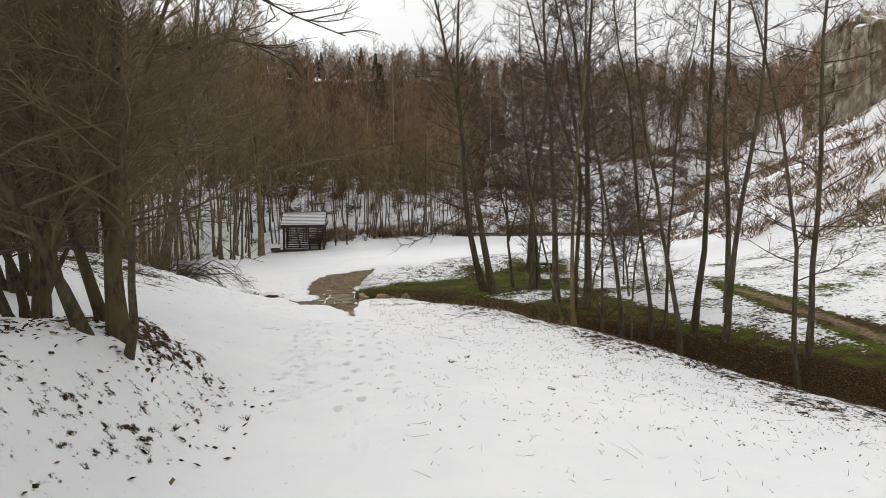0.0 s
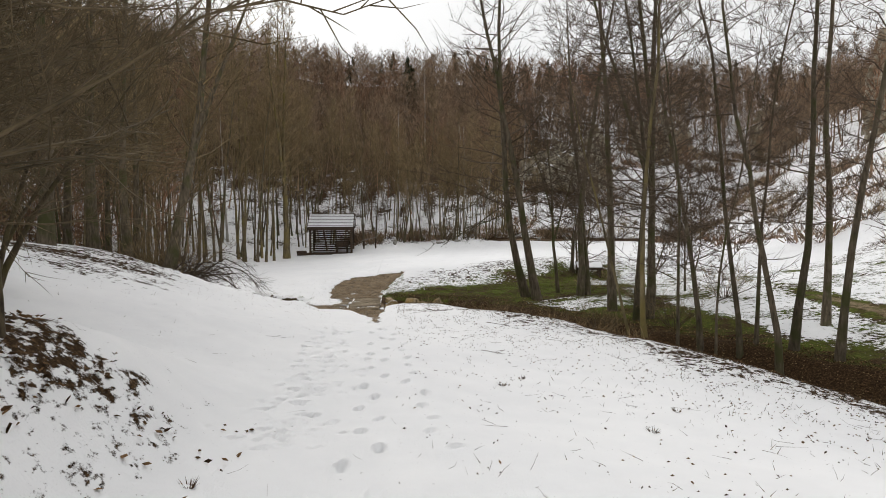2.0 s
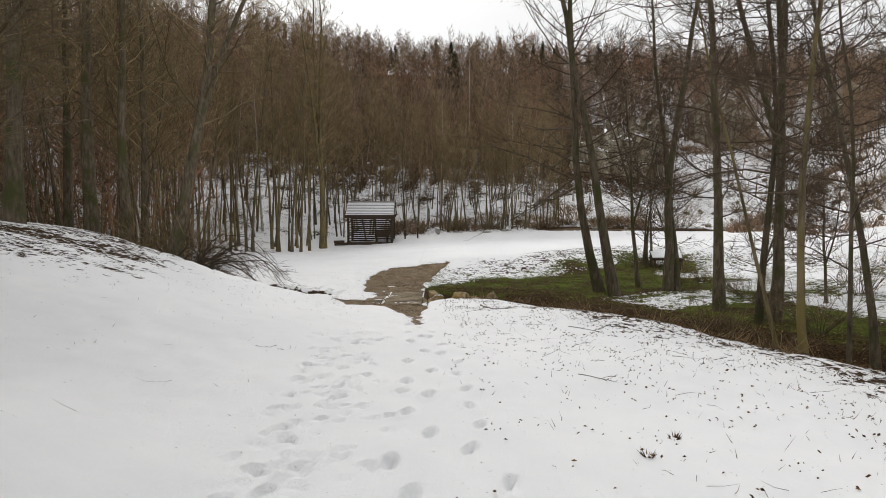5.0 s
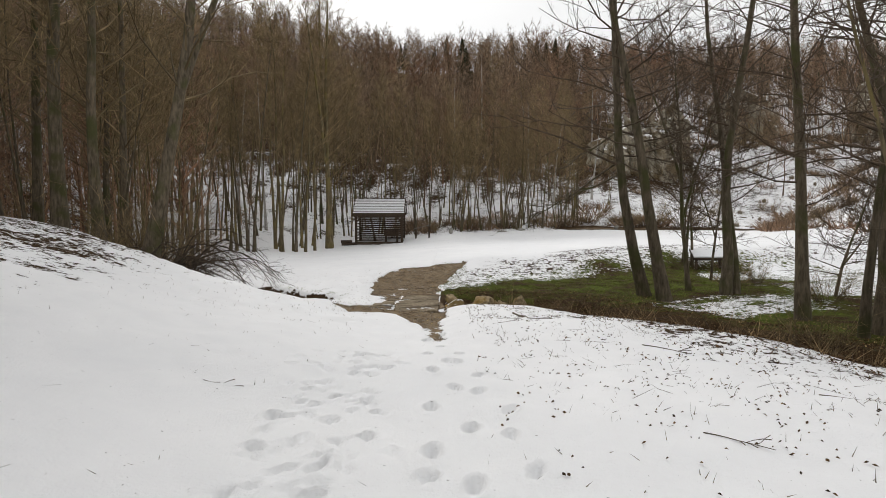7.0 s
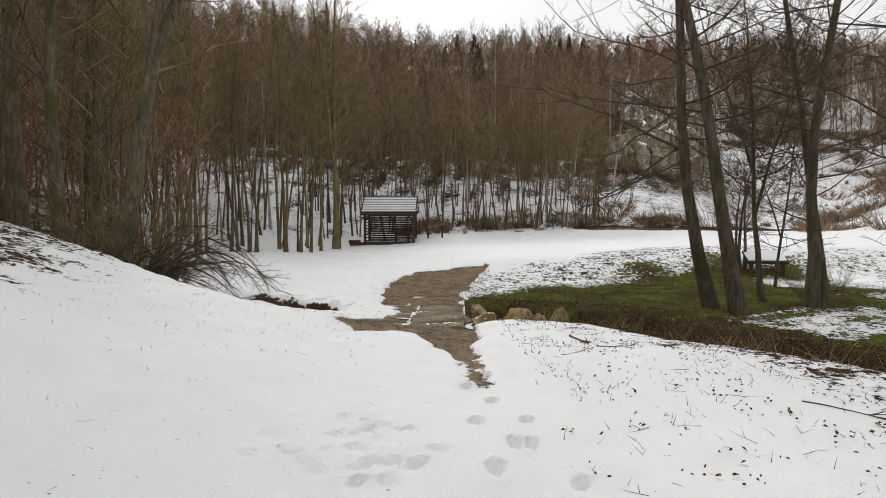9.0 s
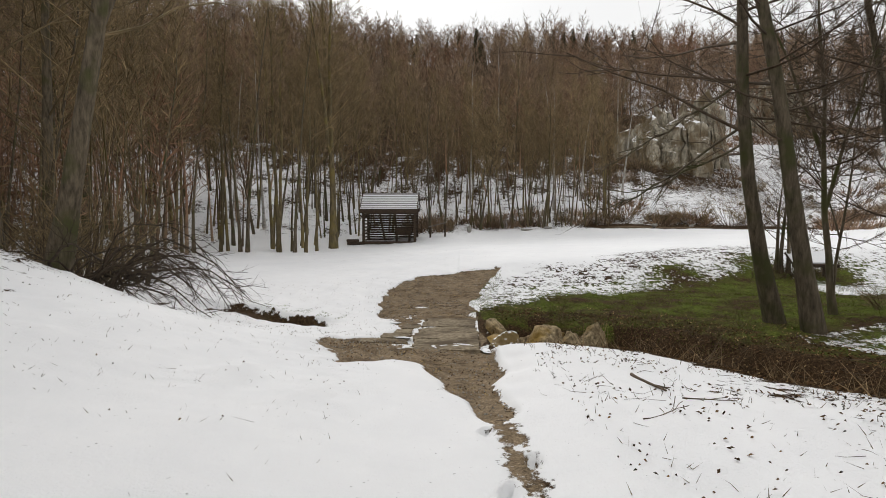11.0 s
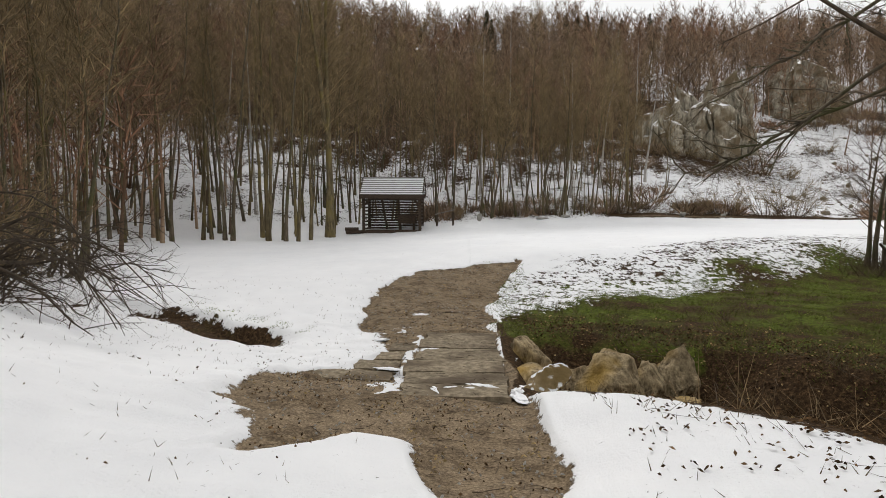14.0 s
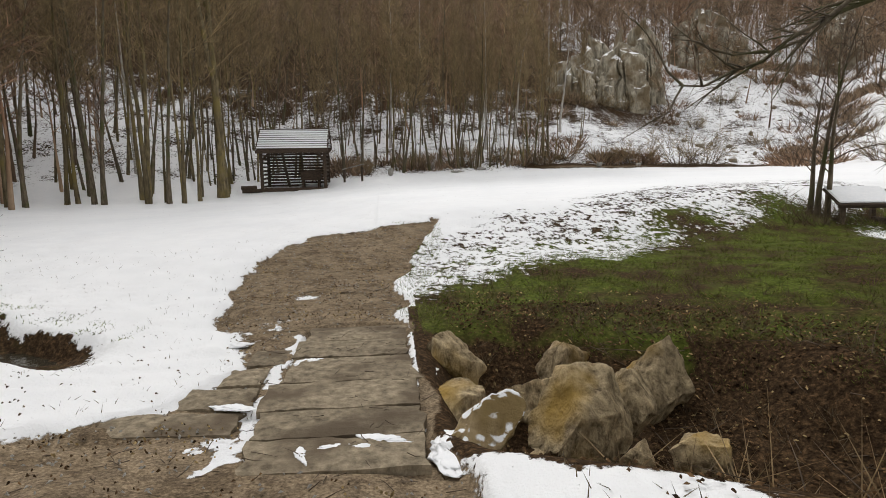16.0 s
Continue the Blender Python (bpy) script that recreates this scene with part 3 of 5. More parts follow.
    # the bare path, with the snow that still lies on the slabs' seam
    seam = np.exp(-((x + 0.80 - 0.06 * (y - 25) + 0.09 * lumps(x, y, 48, 0.6)) / (0.07 + 0.09 * (lumps(x, y, 49, 0.7) > 0.1))) ** 2) * ease(24.3, 24.7, y) * ease(27.6, 27.1, y)
    drift = ease(-0.95, -1.5, x) * ease(25.35, 25.75, y) * ease(28.2, 27.2, y)
    speck = 0.45 * ease(0.1, 0.6, lumps(x, y, 47, 1.1)) * ease(-0.7, -1.0, x) * ease(25.5, 26, y) * ease(28.8, 28, y)
    clear = ease(-0.10, 0.12, b)
    snow = snow * (1 - clear) + clear * np.maximum(np.maximum(seam * 0.95, drift), np.maximum(speck, -0.35))
    patch = np.exp(-((x + 0.86) / 0.20) ** 2 - ((y - 29.1) / 0.16) ** 2)
    snow = np.maximum(snow, 0.9 * patch)
    trod = np.exp(-((x - 0.40 - 0.05 * (20 - y)) / 0.16) ** 2) * ease(17.6, 19.0, y) * ease(20.6, 19.8, y)
    snow = snow - trod * (0.62 + 0.2 * l2)
    dirt = np.maximum(np.maximum(ease(-0.12, 0.05, b), np.maximum(track * 0.62, far_lane * 0.6)), trod)
    grass = right * ease(33.5, 31, y - 0.35 * np.maximum(x - 4, 0)) * ease(np.where(x > 3, 1.4, 0.7), np.where(x > 3, 2.8, 1.6), d) * ease(16, 11, x) * ease(22, 25, y) + right * 0.8 * ease(edge + 4, edge, y) * ease(1, 2, d)
    grass = np.maximum(grass, 0.3 * (d > -0.1) * (d < 0.9) * (x < -2.2) * (x > -9))
    grass = np.maximum(grass, 0.8 * np.exp(-((track - 0.4) / 0.25) ** 2) * (track > 0.05))
    return snow, dirt, np.clip(grass, 0, 1)


def spaced(*runs):
    out = [runs[0][0]]
    for a, b, s in runs:
        out += list(a + (np.arange(max(1, round((b - a) / s))) + 1) * (b - a) / max(1, round((b - a) / s)))
    return np.array(out)


gx = spaced((-900, -200, 100), (-200, -60, 12), (-60, -20, 2.0), (-20, -8, 0.6), (-8, -2.6, 0.12), (-2.6, -1.1, 0.06), (-1.1, 1.4, 0.033), (1.4, 2.6, 0.06), (2.6, 9, 0.11), (9, 18, 0.3), (18, 60, 1.2), (60, 160, 5), (160, 900, 120))
gy = spaced((-900, -100, 100), (-100, -10, 8), (-10, 2, 0.6), (2, 8, 0.16), (8, 20.5, 0.052), (20.5, 30, 0.08), (30, 38, 0.12), (38, 60, 0.5), (60, 130, 1.3), (130, 180, 4), (180, 300, 12), (300, 1100, 130))
X, Y = np.meshgrid(gx, gy)
Z = land(X.ravel(), Y.ravel())
nx, ny = len(gx), len(gy)
i, j = np.meshgrid(np.arange(ny - 1), np.arange(nx - 1), indexing="ij")
q = (i * nx + j).ravel()
ground_mesh = mesh_of("ground", np.stack([X.ravel(), Y.ravel(), Z], 1), np.concatenate([np.stack([q, q + 1, q + nx + 1], 1), np.stack([q, q + nx + 1, q + nx], 1)]), M_GROUND)
for label, values in zip(("snow", "dirt", "grass"), cover(X.ravel(), Y.ravel())):
    ground_mesh.attributes.new(label, "FLOAT", "POINT").data.foreach_set("value", values.astype(np.float32))
ground = tagged(new("ground", ground_mesh), "snow-covered valley floor with a bare muddy path and green hollow", "ground", kind="structure")

# water in the creek
wv, wf = [], []
wet = [p for p in CREEK if -4.2 < p[0] < -2.2 or p[0] > 4.6]
for k, (x, y) in enumerate(wet):
    a, b2 = wet[max(k - 1, 0)], wet[min(k + 1, len(wet) - 1)]
    nrm = np.array([-(b2 - a)[1], (b2 - a)[0]]) / np.linalg.norm(b2 - a)
    for s in (-0.2, 0.2) if x < 0 else (-0.6, 0.6):
        wv.append((x + nrm[0] * s, y + nrm[1] * s, -0.20 if x < 0 else gz(x, y) + 0.05))
    if k and not (wet[k - 1][0] < 0 < x):
        wf += [(2 * k - 2, 2 * k, 2 * k + 1), (2 * k - 2, 2 * k + 1, 2 * k - 1)]
tagged(new("water", mesh_of("water", wv, wf, M_WATER)), "shallow dark water of a narrow creek", "creek", kind="structure")


# ---- trees ----
def tree(name, arrays, bark, twig, x, y, turn, size, label, group, z=None, category="tree"):
    """One tree with its trunk and its crown."""
    root = new(name)
    root.matrix_basis = pose(x, y, gz(x, y) if z is None else z, 0, 0, turn) @ Matrix.Scale(size, 4)
    part("trunk", arrays[0].mesh("trunk", bark), None, root)
    part("crown", arrays[1].mesh("crown", twig), None, root, "bare twigs")
    return tagged(root, label, category, group)


def again(proto, x, y, turn, size, z=None, label=""):
    ob = copy_thing(proto, pose(x, y, gz(x, y) if z is None else z, 0, 0, turn))
    ob.scale = (size,) * 3
    return tagged(ob, label)


rng = np.random.default_rng(5)
leaning = tree_arrays(101, 17, 0.15, 44, 0.2, 3.4, 0.05, (-0.28, -0.03), 4, 5, 0.5, bow=0.22, thin=0.008)
limbs = []
axis = leaning[0].v[0].reshape(12, 9, 3).mean(1)
for k, (h, mid, tip) in enumerate(((4.5, (-2.3, -0.4, 3.6), (-3.6, -0.8, 2.85)), (3.7, (-2.5, -0.4, 2.55), (-3.8, -1.0, 2.15)), (3.4, (-2.2, -0.1, 2.75), (-3.3, -0.5, 2.45)))):
    t0, r2 = Tubes(), np.random.default_rng(120 + k)
    start = [np.interp(h, axis[:, 2], axis[:, i]) for i in range(3)]
    s = np.linspace(0, 1, 9)[:, None]
    line = (1 - s) ** 2 * np.array(start) + 2 * s * (1 - s) * (2 * np.array(mid) - (np.array(start) + np.array(tip)) / 2) + s * s * np.array(tip) + r2.normal(size=(9, 3)) * 0.045 * (s > 0)
    t0.tube(line, np.linspace(0.028, 0.006, 9), 6)
    tb, tw = [], []
    for _ in range(16):
        p, w = along(line, r2.uniform(0.2, 1))
        sb = wander(r2, p, w / np.linalg.norm(w) + r2.normal(size=3) * 0.4 + [0, 0, 0.25], r2.uniform(0.3, 0.8), 5, 0.14, 0.02)
        t0.tube(sb, np.linspace(0.011, 0.003, 5), 4)
        for _ in range(4):
            q, w2 = along(sb, r2.uniform(0.2, 1))
            tb.append(q), tw.append(w2 / np.linalg.norm(w2) + r2.normal(size=3) * 0.5)
    t0.twigs(np.array(tb), np.array(tw), 0.3, 0.006, r2)
    limbs.append(t0.mesh("limb", M_ALDER))
# alders along the creek
ALDER = "bare alder with a dark slender trunk beside the creek"
alders = [tree("alder_tree", leaning, M_ALDER, M_TWIG, 6.14, 26.75, 0, 1.0, "bare leaning alder whose branches hang over the hollow", "alders along the creek")]
for limb in limbs:
    part("limb", limb, None, alders[0], "low drooping limb")


def alder(seed, x, y, height, r, lean, bow=0.0, branches=46, reach=2.0, start=0.22, fork=0, double=0.0, bark=None, label=ALDER):
    """One alder of the creek's banks, with sparse level side twigs."""
    arrays = tree_arrays(seed, height, r, int(branches * 1.35), start, reach * 1.1, 0.12, (lean, 0.01), 5, 8, 0.5, wild=0.07, thin=0.010, cheap=True, bow=bow, fork=fork, double=double)
    return tree("alder_tree", arrays, bark or M_ALDER, M_TWIG, x, y, 0, 1.0, label, "alders along the creek", gz(x, y) - 0.1)


alder(111, 6.40, 25.90, 17, 0.16, -0.20, 0.14, 50, 3.0)
alder(112, 7.55, 27.3, 8.5, 0.08, -0.03, 0.0, 34, 1.9, 0.3, 2, label="bare crooked alder with forked limbs in the hollow")
alder(113, 8.15, 26.4, 16, 0.14, -0.02, 0.02, 46, 2.4, 0.2, 0, 0.34, label="bare alder with two dark stems from one foot")
alder(114, 8.14, 22.7, 17, 0.135, 0.01, 0.0, 56, 2.6, 0.16)
alder(115, 8.25, 21.0, 14, 0.085, -0.07, 0.0, 42, 1.8)
alder(116, 8.75, 21.3, 15, 0.14, 0.12, -0.08, 50, 2.6, 0.18, 2, label="bare forked alder with a thick dark trunk beside the creek")
alder(117, 6.85, 16.75, 13, 0.07, -0.09, 0.06, 36, 1.5, 0.25, 0, 0.0, M_MOSSY, "bare alder with a pale mossy stem beside the creek")
alder(118, 6.62, 17.1, 9, 0.04, -0.10, 0.0, 22, 1.0, 0.4, 0, 0.0, M_MOSSY, "slender young alder with a pale stem beside the creek")
for k, (x, y, h, r, lean) in enumerate(((7.69, 17.0, 12, 0.045, 0.0), (8.58, 17.6, 14, 0.07, -0.04), (8.32, 16.5, 10, 0.035, 0.03), (9.15, 16.85, 14, 0.065, 0.02), (9.61, 17.0, 12, 0.05, -0.02), (9.4, 15.7, 14, 0.075, -0.06), (10.2, 16.5, 15, 0.095, 0.05), (10.5, 15.4, 15, 0.085, 0.09), (12.4, 18.4, 15, 0.10, 0.08), (11.2, 13.2, 14, 0.075, 0.05), (10.6, 12.6, 13, 0.06, -0.04))):
    alder(130 + k, x, y, h, r, lean, 0.0, 34, 1.5, 0.2)
for k, (x, y, h) in enumerate(((10.6, 25.6, 4.2), (11.4, 23.4, 5.0), (9.7, 31.0, 6.5), (12.6, 26.8, 4.6))):
    alder(150 + k, x, y, h, 0.05, 0.1 * (-1) ** k, 0.0, 24, 1.3, 0.2, 1, label="small crooked bare tree beyond the creek")

# ---- the hazels of the near bank ----
def hazel(seed, x, y, stems, label):
    """A clump of crooked mossy stems, each with its own crown."""
    r2 = np.random.default_rng(seed)
    root = new("hazel_shrub")
    root.matrix_basis = pose(x, y, gz(x, y))
    for k in range(stems):
        a = 3.3 + 4.4 * ((k + r2.uniform(0, 0.6)) / stems - 0.5)
        q = r2.uniform(0.1, 0.6) if k else 0.04
        stem, crown = tree_arrays(seed * 10 + k, r2.uniform(4.6, 6.6), r2.uniform(0.045, 0.08) if k else 0.12, 30, 0.25, 1.85, 0.3, (q * math.cos(a), q * math.sin(a)), 6, 6, 0.55, sides=8, wild=0.12, thin=0.009, rise=0.0)
        ox, oy = 0.32 * math.cos(a) * (k > 0), 0.32 * math.sin(a) * (k > 0)
        s = part("stem", stem.mesh("stem", M_HAZEL), None, root)
        t = part("crown", crown.mesh("crown", M_HAZEL_TWIG), None, root, "bare twigs")
        s.location = t.location = (ox, oy, 0)
    return tagged(root, label, "shrub", "hazels on the bank")


HAZEL = "large bare hazel with thick mossy stems on the bank"
big_hazel = hazel(201, -1.72, 7.2, 8, HAZEL)
for k, (h0, mid, tip) in enumerate(((3.2, (0.5, -0.1, 3.9), (2.5, -0.3, 3.2)), (3.8, (0.9, 0.5, 4.9), (2.6, 1.2, 5.1)), (2.9, (0.4, 0.9, 3.4), (1.6, 1.8, 3.6)), (3.6, (0.6, -0.9, 4.4), (1.9, -1.4, 4.3)))):
    t0, r2 = Tubes(), np.random.default_rng(260 + k)
    s = np.linspace(0, 1, 10)[:, None]
    a0, m0, b0 = np.array((0.08, 0.0, h0)), np.array(mid), np.array(tip)
    line = (1 - s) ** 2 * a0 + 2 * s * (1 - s) * (2 * m0 - (a0 + b0) / 2) + s * s * b0 + r2.normal(size=(10, 3)) * 0.04 * (s > 0)
    t0.tube(line, np.linspace(0.035, 0.006, 10), 6)
    tb, tw = [], []
    for _ in range(22):
        p, w = along(line, r2.uniform(0.25, 1))
        sb = wander(r2, p, w / np.linalg.norm(w) + r2.normal(size=3) * 0.45 + [0, 0, 0.15], r2.uniform(0.3, 0.9), 5, 0.15, 0.0)
        t0.tube(sb, np.linspace(0.009, 0.003, 5), 4)
        for _ in range(5):
            q, w2 = along(sb, r2.uniform(0.2, 1))
            tb.append(q), tw.append(w2 / np.linalg.norm(w2) + r2.normal(size=3) * 0.5)
    t0.twigs(np.array(tb), np.array(tw), 0.3, 0.006, r2)
    part("limb", t0.mesh("limb", M_HAZEL), None, big_hazel, "long limb reaching over the way")
hazel(202, -3.9, 9.9, 7, "bare hazel with slanting dark stems on the bank")
copy_thing(big_hazel, pose(-6.0, 13.6, gz(-6.0, 13.6), 0, 0, 140))

# ---- woods on the bank and at the meadow's edge ----
WOOD = "tall bare woodland tree with a dark trunk"
woods = [
    tree("woodland_tree", tree_arrays(301, 17, 0.20, 50, 0.25, 3.4, 0.45, (0.22, 0.0), 4, 10, 0.75, fork=1, thin=0.018, cheap=True), M_ALDER, M_TWIG_OLIVE, -7.45, 26.0, 0, 1.0, WOOD, "woodland trees"),
    tree("woodland_tree", tree_arrays(302, 16, 0.17, 60, 0.22, 3.2, 0.6, (-0.03, 0.0), 4, 10, 0.75, thin=0.018, cheap=True), M_ALDER, M_TWIG_OLIVE, -8.97, 26.5, 0, 1.0, WOOD, "woodland trees"),
    tree("woodland_tree", tree_arrays(303, 21, 0.25, 62, 0.25, 3.6, 0.8, (0.02, 0.02), 4, 12, 0.75, fork=2, thin=0.018, cheap=True), M_MOSSY, M_TWIG_OLIVE, -8.4, 55.4, 0, 1.0, "tall bare tree with a yellow-green mossy trunk beside the hut", "woodland trees"),
]
for x, y, k, size, turn in ((-10.7, 27.5, 1, 1.1, 60), (-10.0, 29.6, 1, 0.8, 100), (-12.6, 29.3, 1, 0.9, 100), (-9.2, 21.6, 1, 0.95, 210), (-13.4, 23.8, 0, 1.0, 20), (-16.5, 28.5, 1, 1.1, 310), (-12.0, 18.6, 0, 0.9, 150), (-18.5, 33.0, 0, 1.0, 240), (-13.6, 35.2, 1, 0.85, 45), (-17.2, 42.5, 1, 1.0, 190), (-19.8, 45.2, 0, 0.9, 10), (-22, 38, 1, 1.1, 120), (-24, 30, 0, 1.0, 80), (-15.5, 14.5, 1, 1.0, 30), (-20, 22, 0, 1.1, 270)):
    again(woods[k], x, y, turn, size * 1.2)
EDGE = "slender bare tree with a mossy stem at the meadow's edge"
edge_trees = [tree("woodland_tree", tree_arrays(310 + k, 14 + 2 * k, 0.095 + 0.015 * k, 40, 0.35, 2.4, 0.75, (0.04 - 0.05 * k, 0), 3, 9, 0.7, wild=0.06, thin=0.018, cheap=True), (M_MOSSY, M_ALDER, M_MOSSY)[k], M_TWIG_OLIVE, x, y, 0, 1.0, EDGE, "woodland trees") for k, (x, y) in enumerate(((-9.35, 51.8), (-12.5, 50.6), (-10.9, 51.6)))]
r2 = np.random.default_rng(320)
for k, (x, y) in enumerate(((-15.4, 48.4), (-14.9, 48.8), (-14.1, 50.6), (-13.8, 51.0), (-13.0, 50.8), (-11.2, 52.4), (-10.3, 52.2), (-9.9, 51.4), (-9.0, 53.2), (-16.4, 47.2), (-17.5, 47.8), (-11.9, 53.6), (-8.6, 57.5), (-14.6, 54.0), (-17.0, 51.0), (-15.9, 55.0))):
    again(edge_trees[k % 3], x, y, float(r2.uniform(0, 360)), float(r2.uniform(0.7, 1.0)))

bushes = []
for k, (seed, stems, height, spread) in enumerate(((401, 24, 2.8, 1.1), (402, 18, 4.6, 0.6), (403, 26, 1.7, 1.5))):
    main, fine = bush_arrays(seed, stems, height, spread, 0.018, 5, 4, 0.65, 0.011, 0.5)
    root = new("bare_shrub")
    x, y = ((-7.5, 27.0), (-8.6, 28.4), (-8.6, 26.9))[k]
    root.matrix_basis = pose(x, y, gz(x, y))
    for stem in main:
        part("stem", stem.mesh("stem", M_TWIG), None, root)
    part("crown", fine.mesh("crown", M_TWIG_OLIVE), None, root, "fine bare twigs")
    bushes.append(tagged(root, "dense bare shrub with thin brown arching twigs", "shrub", "bare shrubs"))
for x, y, k, size, turn in ((-8.3, 28.6, 0, 0.9, 40), (-11.2, 20.5, 1, 1.2, 250), (-10.2, 30.4, 2, 1.3, 20), (-13.8, 30.2, 1, 1.3, 65), (-14.6, 26.2, 1, 1.4, 345), (-12.9, 16.0, 1, 1.3, 111), (-9.4, 17.6, 1, 1.1, 5), (-15.4, 20.6, 1, 1.4, 90), (6.9, 20.4, 2, 0.6, 0), (8.9, 27.8, 2, 0.4, 50), (9.8, 24.6, 2, 0.5, 90), (10.4, 29.2, 0, 0.35, 120), (8.9, 19.9, 0, 0.45, 10), (12.8, 24.2, 0, 0.6, 240), (20.5, 61.8, 0, 1.2, 0), (22.5, 62.4, 2, 1.5, 40), (17.8, 62.5, 2, 1.3, 90), (-1.0, 61.8, 2, 0.72, 12), (1.8, 62.4, 2, 0.78, 50), (3.6, 62.0, 2, 0.66, 150), (5.9, 62.6, 2, 0.84, 210), (8.2, 62.8, 2, 0.72, 300), (10.6, 62.7, 2, 0.84, 20), (13.0, 63.2, 2, 0.78, 111), (15.4, 63.0, 2, 0.84, 260), (21.5, 80.5, 2, 1.2, 0), (18.5, 79, 2, 1.3, 80), (24.0, 81, 2, 1.0, 30), (30.5, 79, 2, 1.0, 0), (36.5, 84, 2, 1.2, 90), (33.0, 72, 2, 0.9, 200), (40.5, 92, 0, 1.7, 60), (44.5, 90, 0, 1.6, 10), (30.0, 46.0, 0, 1.0, 0), (27.5, 52.5, 2, 1.2, 70), (33.5, 50.5, 0, 1.1, 140), (29.0, 37.5, 0, 0.9, 220), (36.0, 60.0, 2, 1.6, 0)):
    again(bushes[k], x, y, turn, size)



# a shrub whose dark stems sprawl over the snow
def sprawling_shrub(x, y, seed, stems, way, label):
    r2 = np.random.default_rng(seed)
    root = new("sprawling_shrub")
    root.matrix_basis = pose(x, y, gz(x, y))
    fine = Tubes()
    tb, tw, tl = [], [], []
    for k in range(stems):
        a = way + r2.normal() * 0.7
        ln, up = r2.uniform(1.1, 3.0), r2.uniform(0.5, 1.9)
        q = np.linspace(0, 1, 10)
        out = q * ln
        high = 1.5 * up * q * (1 - q * r2.uniform(0.65, 1.0)) * ln * 0.6
        line = np.stack([r2.normal() * 0.25 + out * math.cos(a), r2.normal() * 0.2 + out * math.sin(a), high], 1) + np.cumsum(r2.normal(size=(10, 3)) * 0.055, 0)
        gnd = land(line[:, 0] + x, line[:, 1] + y, False) - gz(x, y)
        line[:, 2] = np.maximum(line[:, 2] + gnd * q, gnd + 0.03)
        line[0, 2] = gnd[0] - 0.1
        rr = r2.uniform(0.014, 0.038)
        st = Tubes()
        st.tube(line, np.linspace(rr, 0.005, 10), 6)
        part("stem", st.mesh("stem", M_STEM), None, root)
        for _ in range(6):
            p, w = along(line, r2.uniform(0.3, 1))
            sb = wander(r2, p, w / np.linalg.norm(w) + r2.normal(size=3) * 0.5 + [0, 0, 0.3], r2.uniform(0.25, 0.9), 5, 0.16, -0.03)
            fine.tube(sb, np.linspace(0.008, 0.003, 5), 3)
            for _ in range(4):
                c, cw = along(sb, r2.uniform(0.1, 1))
                tb.append(c), tw.append(cw / np.linalg.norm(cw) + r2.normal(size=3) * 0.6), tl.append(r2.uniform(0.15, 0.5))
    fine.twigs(np.array(tb), np.array(tw), np.array(tl), 0.006, r2)
    part("crown", fine.mesh("crown", M_STEM), None, root, "fine dark twigs")
    return tagged(root, label, "shrub", "sprawling shrubs")


sprawling_shrub(-6.6, 25.7, 411, 17, 0.25, "bare shrub with dark stems arching down to the snow")
sprawling_shrub(-7.2, 26.9, 412, 16, 0.5, "bare shrub with tangled dark stems beside the creek")
sprawling_shrub(-10.2, 33.5, 413, 14, 0.2, "bare shrub with dark stems low over the snow")

# young stems at the foot of the hill
THIN = "young bare tree with a thin stem on the snowy slope"
young = []
for k in range(6):
    young.append(tree("young_tree", tree_arrays(500 + k, 11 + k % 3 * 1.6, 0.05 + 0.014 * (k % 4), 40, 0.48, 1.8, 0.7, (rng.normal() * 0.07, rng.normal() * 0.04), twigs=10, twig_len=1.1, wild=0.09, thin=0.022, far=True, girth=0.045), M_ALDER if k % 2 else M_MOSSY, M_TWIG_OLIVE, -11.5 + 3.1 * k, 61 + k % 3, 0, 1.0, THIN, "young trees"))
for k in range(235):
    u, v = rng.uniform(0, 1), rng.uniform(0, 1)
    x = -32 + 49 * u
    y = (58.5 if x < -8.4 or x > -2 else 61.5) + 0.75 * min(x + 9, 0) + 15 * v ** 1.3
    if x < -9 and rng.uniform() < 0.5:
        y -= rng.uniform(0, 5)
    if y < 61 and x > -9.2:
        y += 3
    if x / (y - 19) > 0.24 + 0.11 * v:
        x -= 9
    again(young[int(rng.integers(6))], x, y, float(rng.uniform(0, 360)), float(rng.uniform(0.65, 1.1)) * (1.15 if x < -5 else 0.80))

for k in range(46):
    x, y = -7.8 - 9 * rng.uniform() ** 1.2, rng.uniform(26, 45)
    if abs(float(creek_side(np.array([x]), np.array([y]))[0])) > 1.2 and x < -0.62 * (y - 18.8):
        again(young[int(rng.integers(6))], x, y, float(rng.uniform(0, 360)), float(rng.uniform(0.6, 1.0)), None, "young bare tree with a thin dark stem on the bank")

# birches
for k, (x, y, h) in enumerate(((0.9, 69, 13), (7.9, 66.5, 10.5), (10.6, 69, 9), (8.9, 72, 11), (14.8, 71, 9), (5.2, 98, 12), (19.5, 92, 11), (-14.5, 60, 13), (-17.5, 62, 12))):
    tree("birch_tree", tree_arrays(600 + k, h, 0.115, 26, 0.5, 1.5, 0.9, (0.04 * (-1) ** k, 0), 3, 4, 0.6, sides=6, thin=0.014), M_BIRCH, M_FAR, x, y, 0, 1.0, "white-barked bare birch on the wooded hill", "birches")


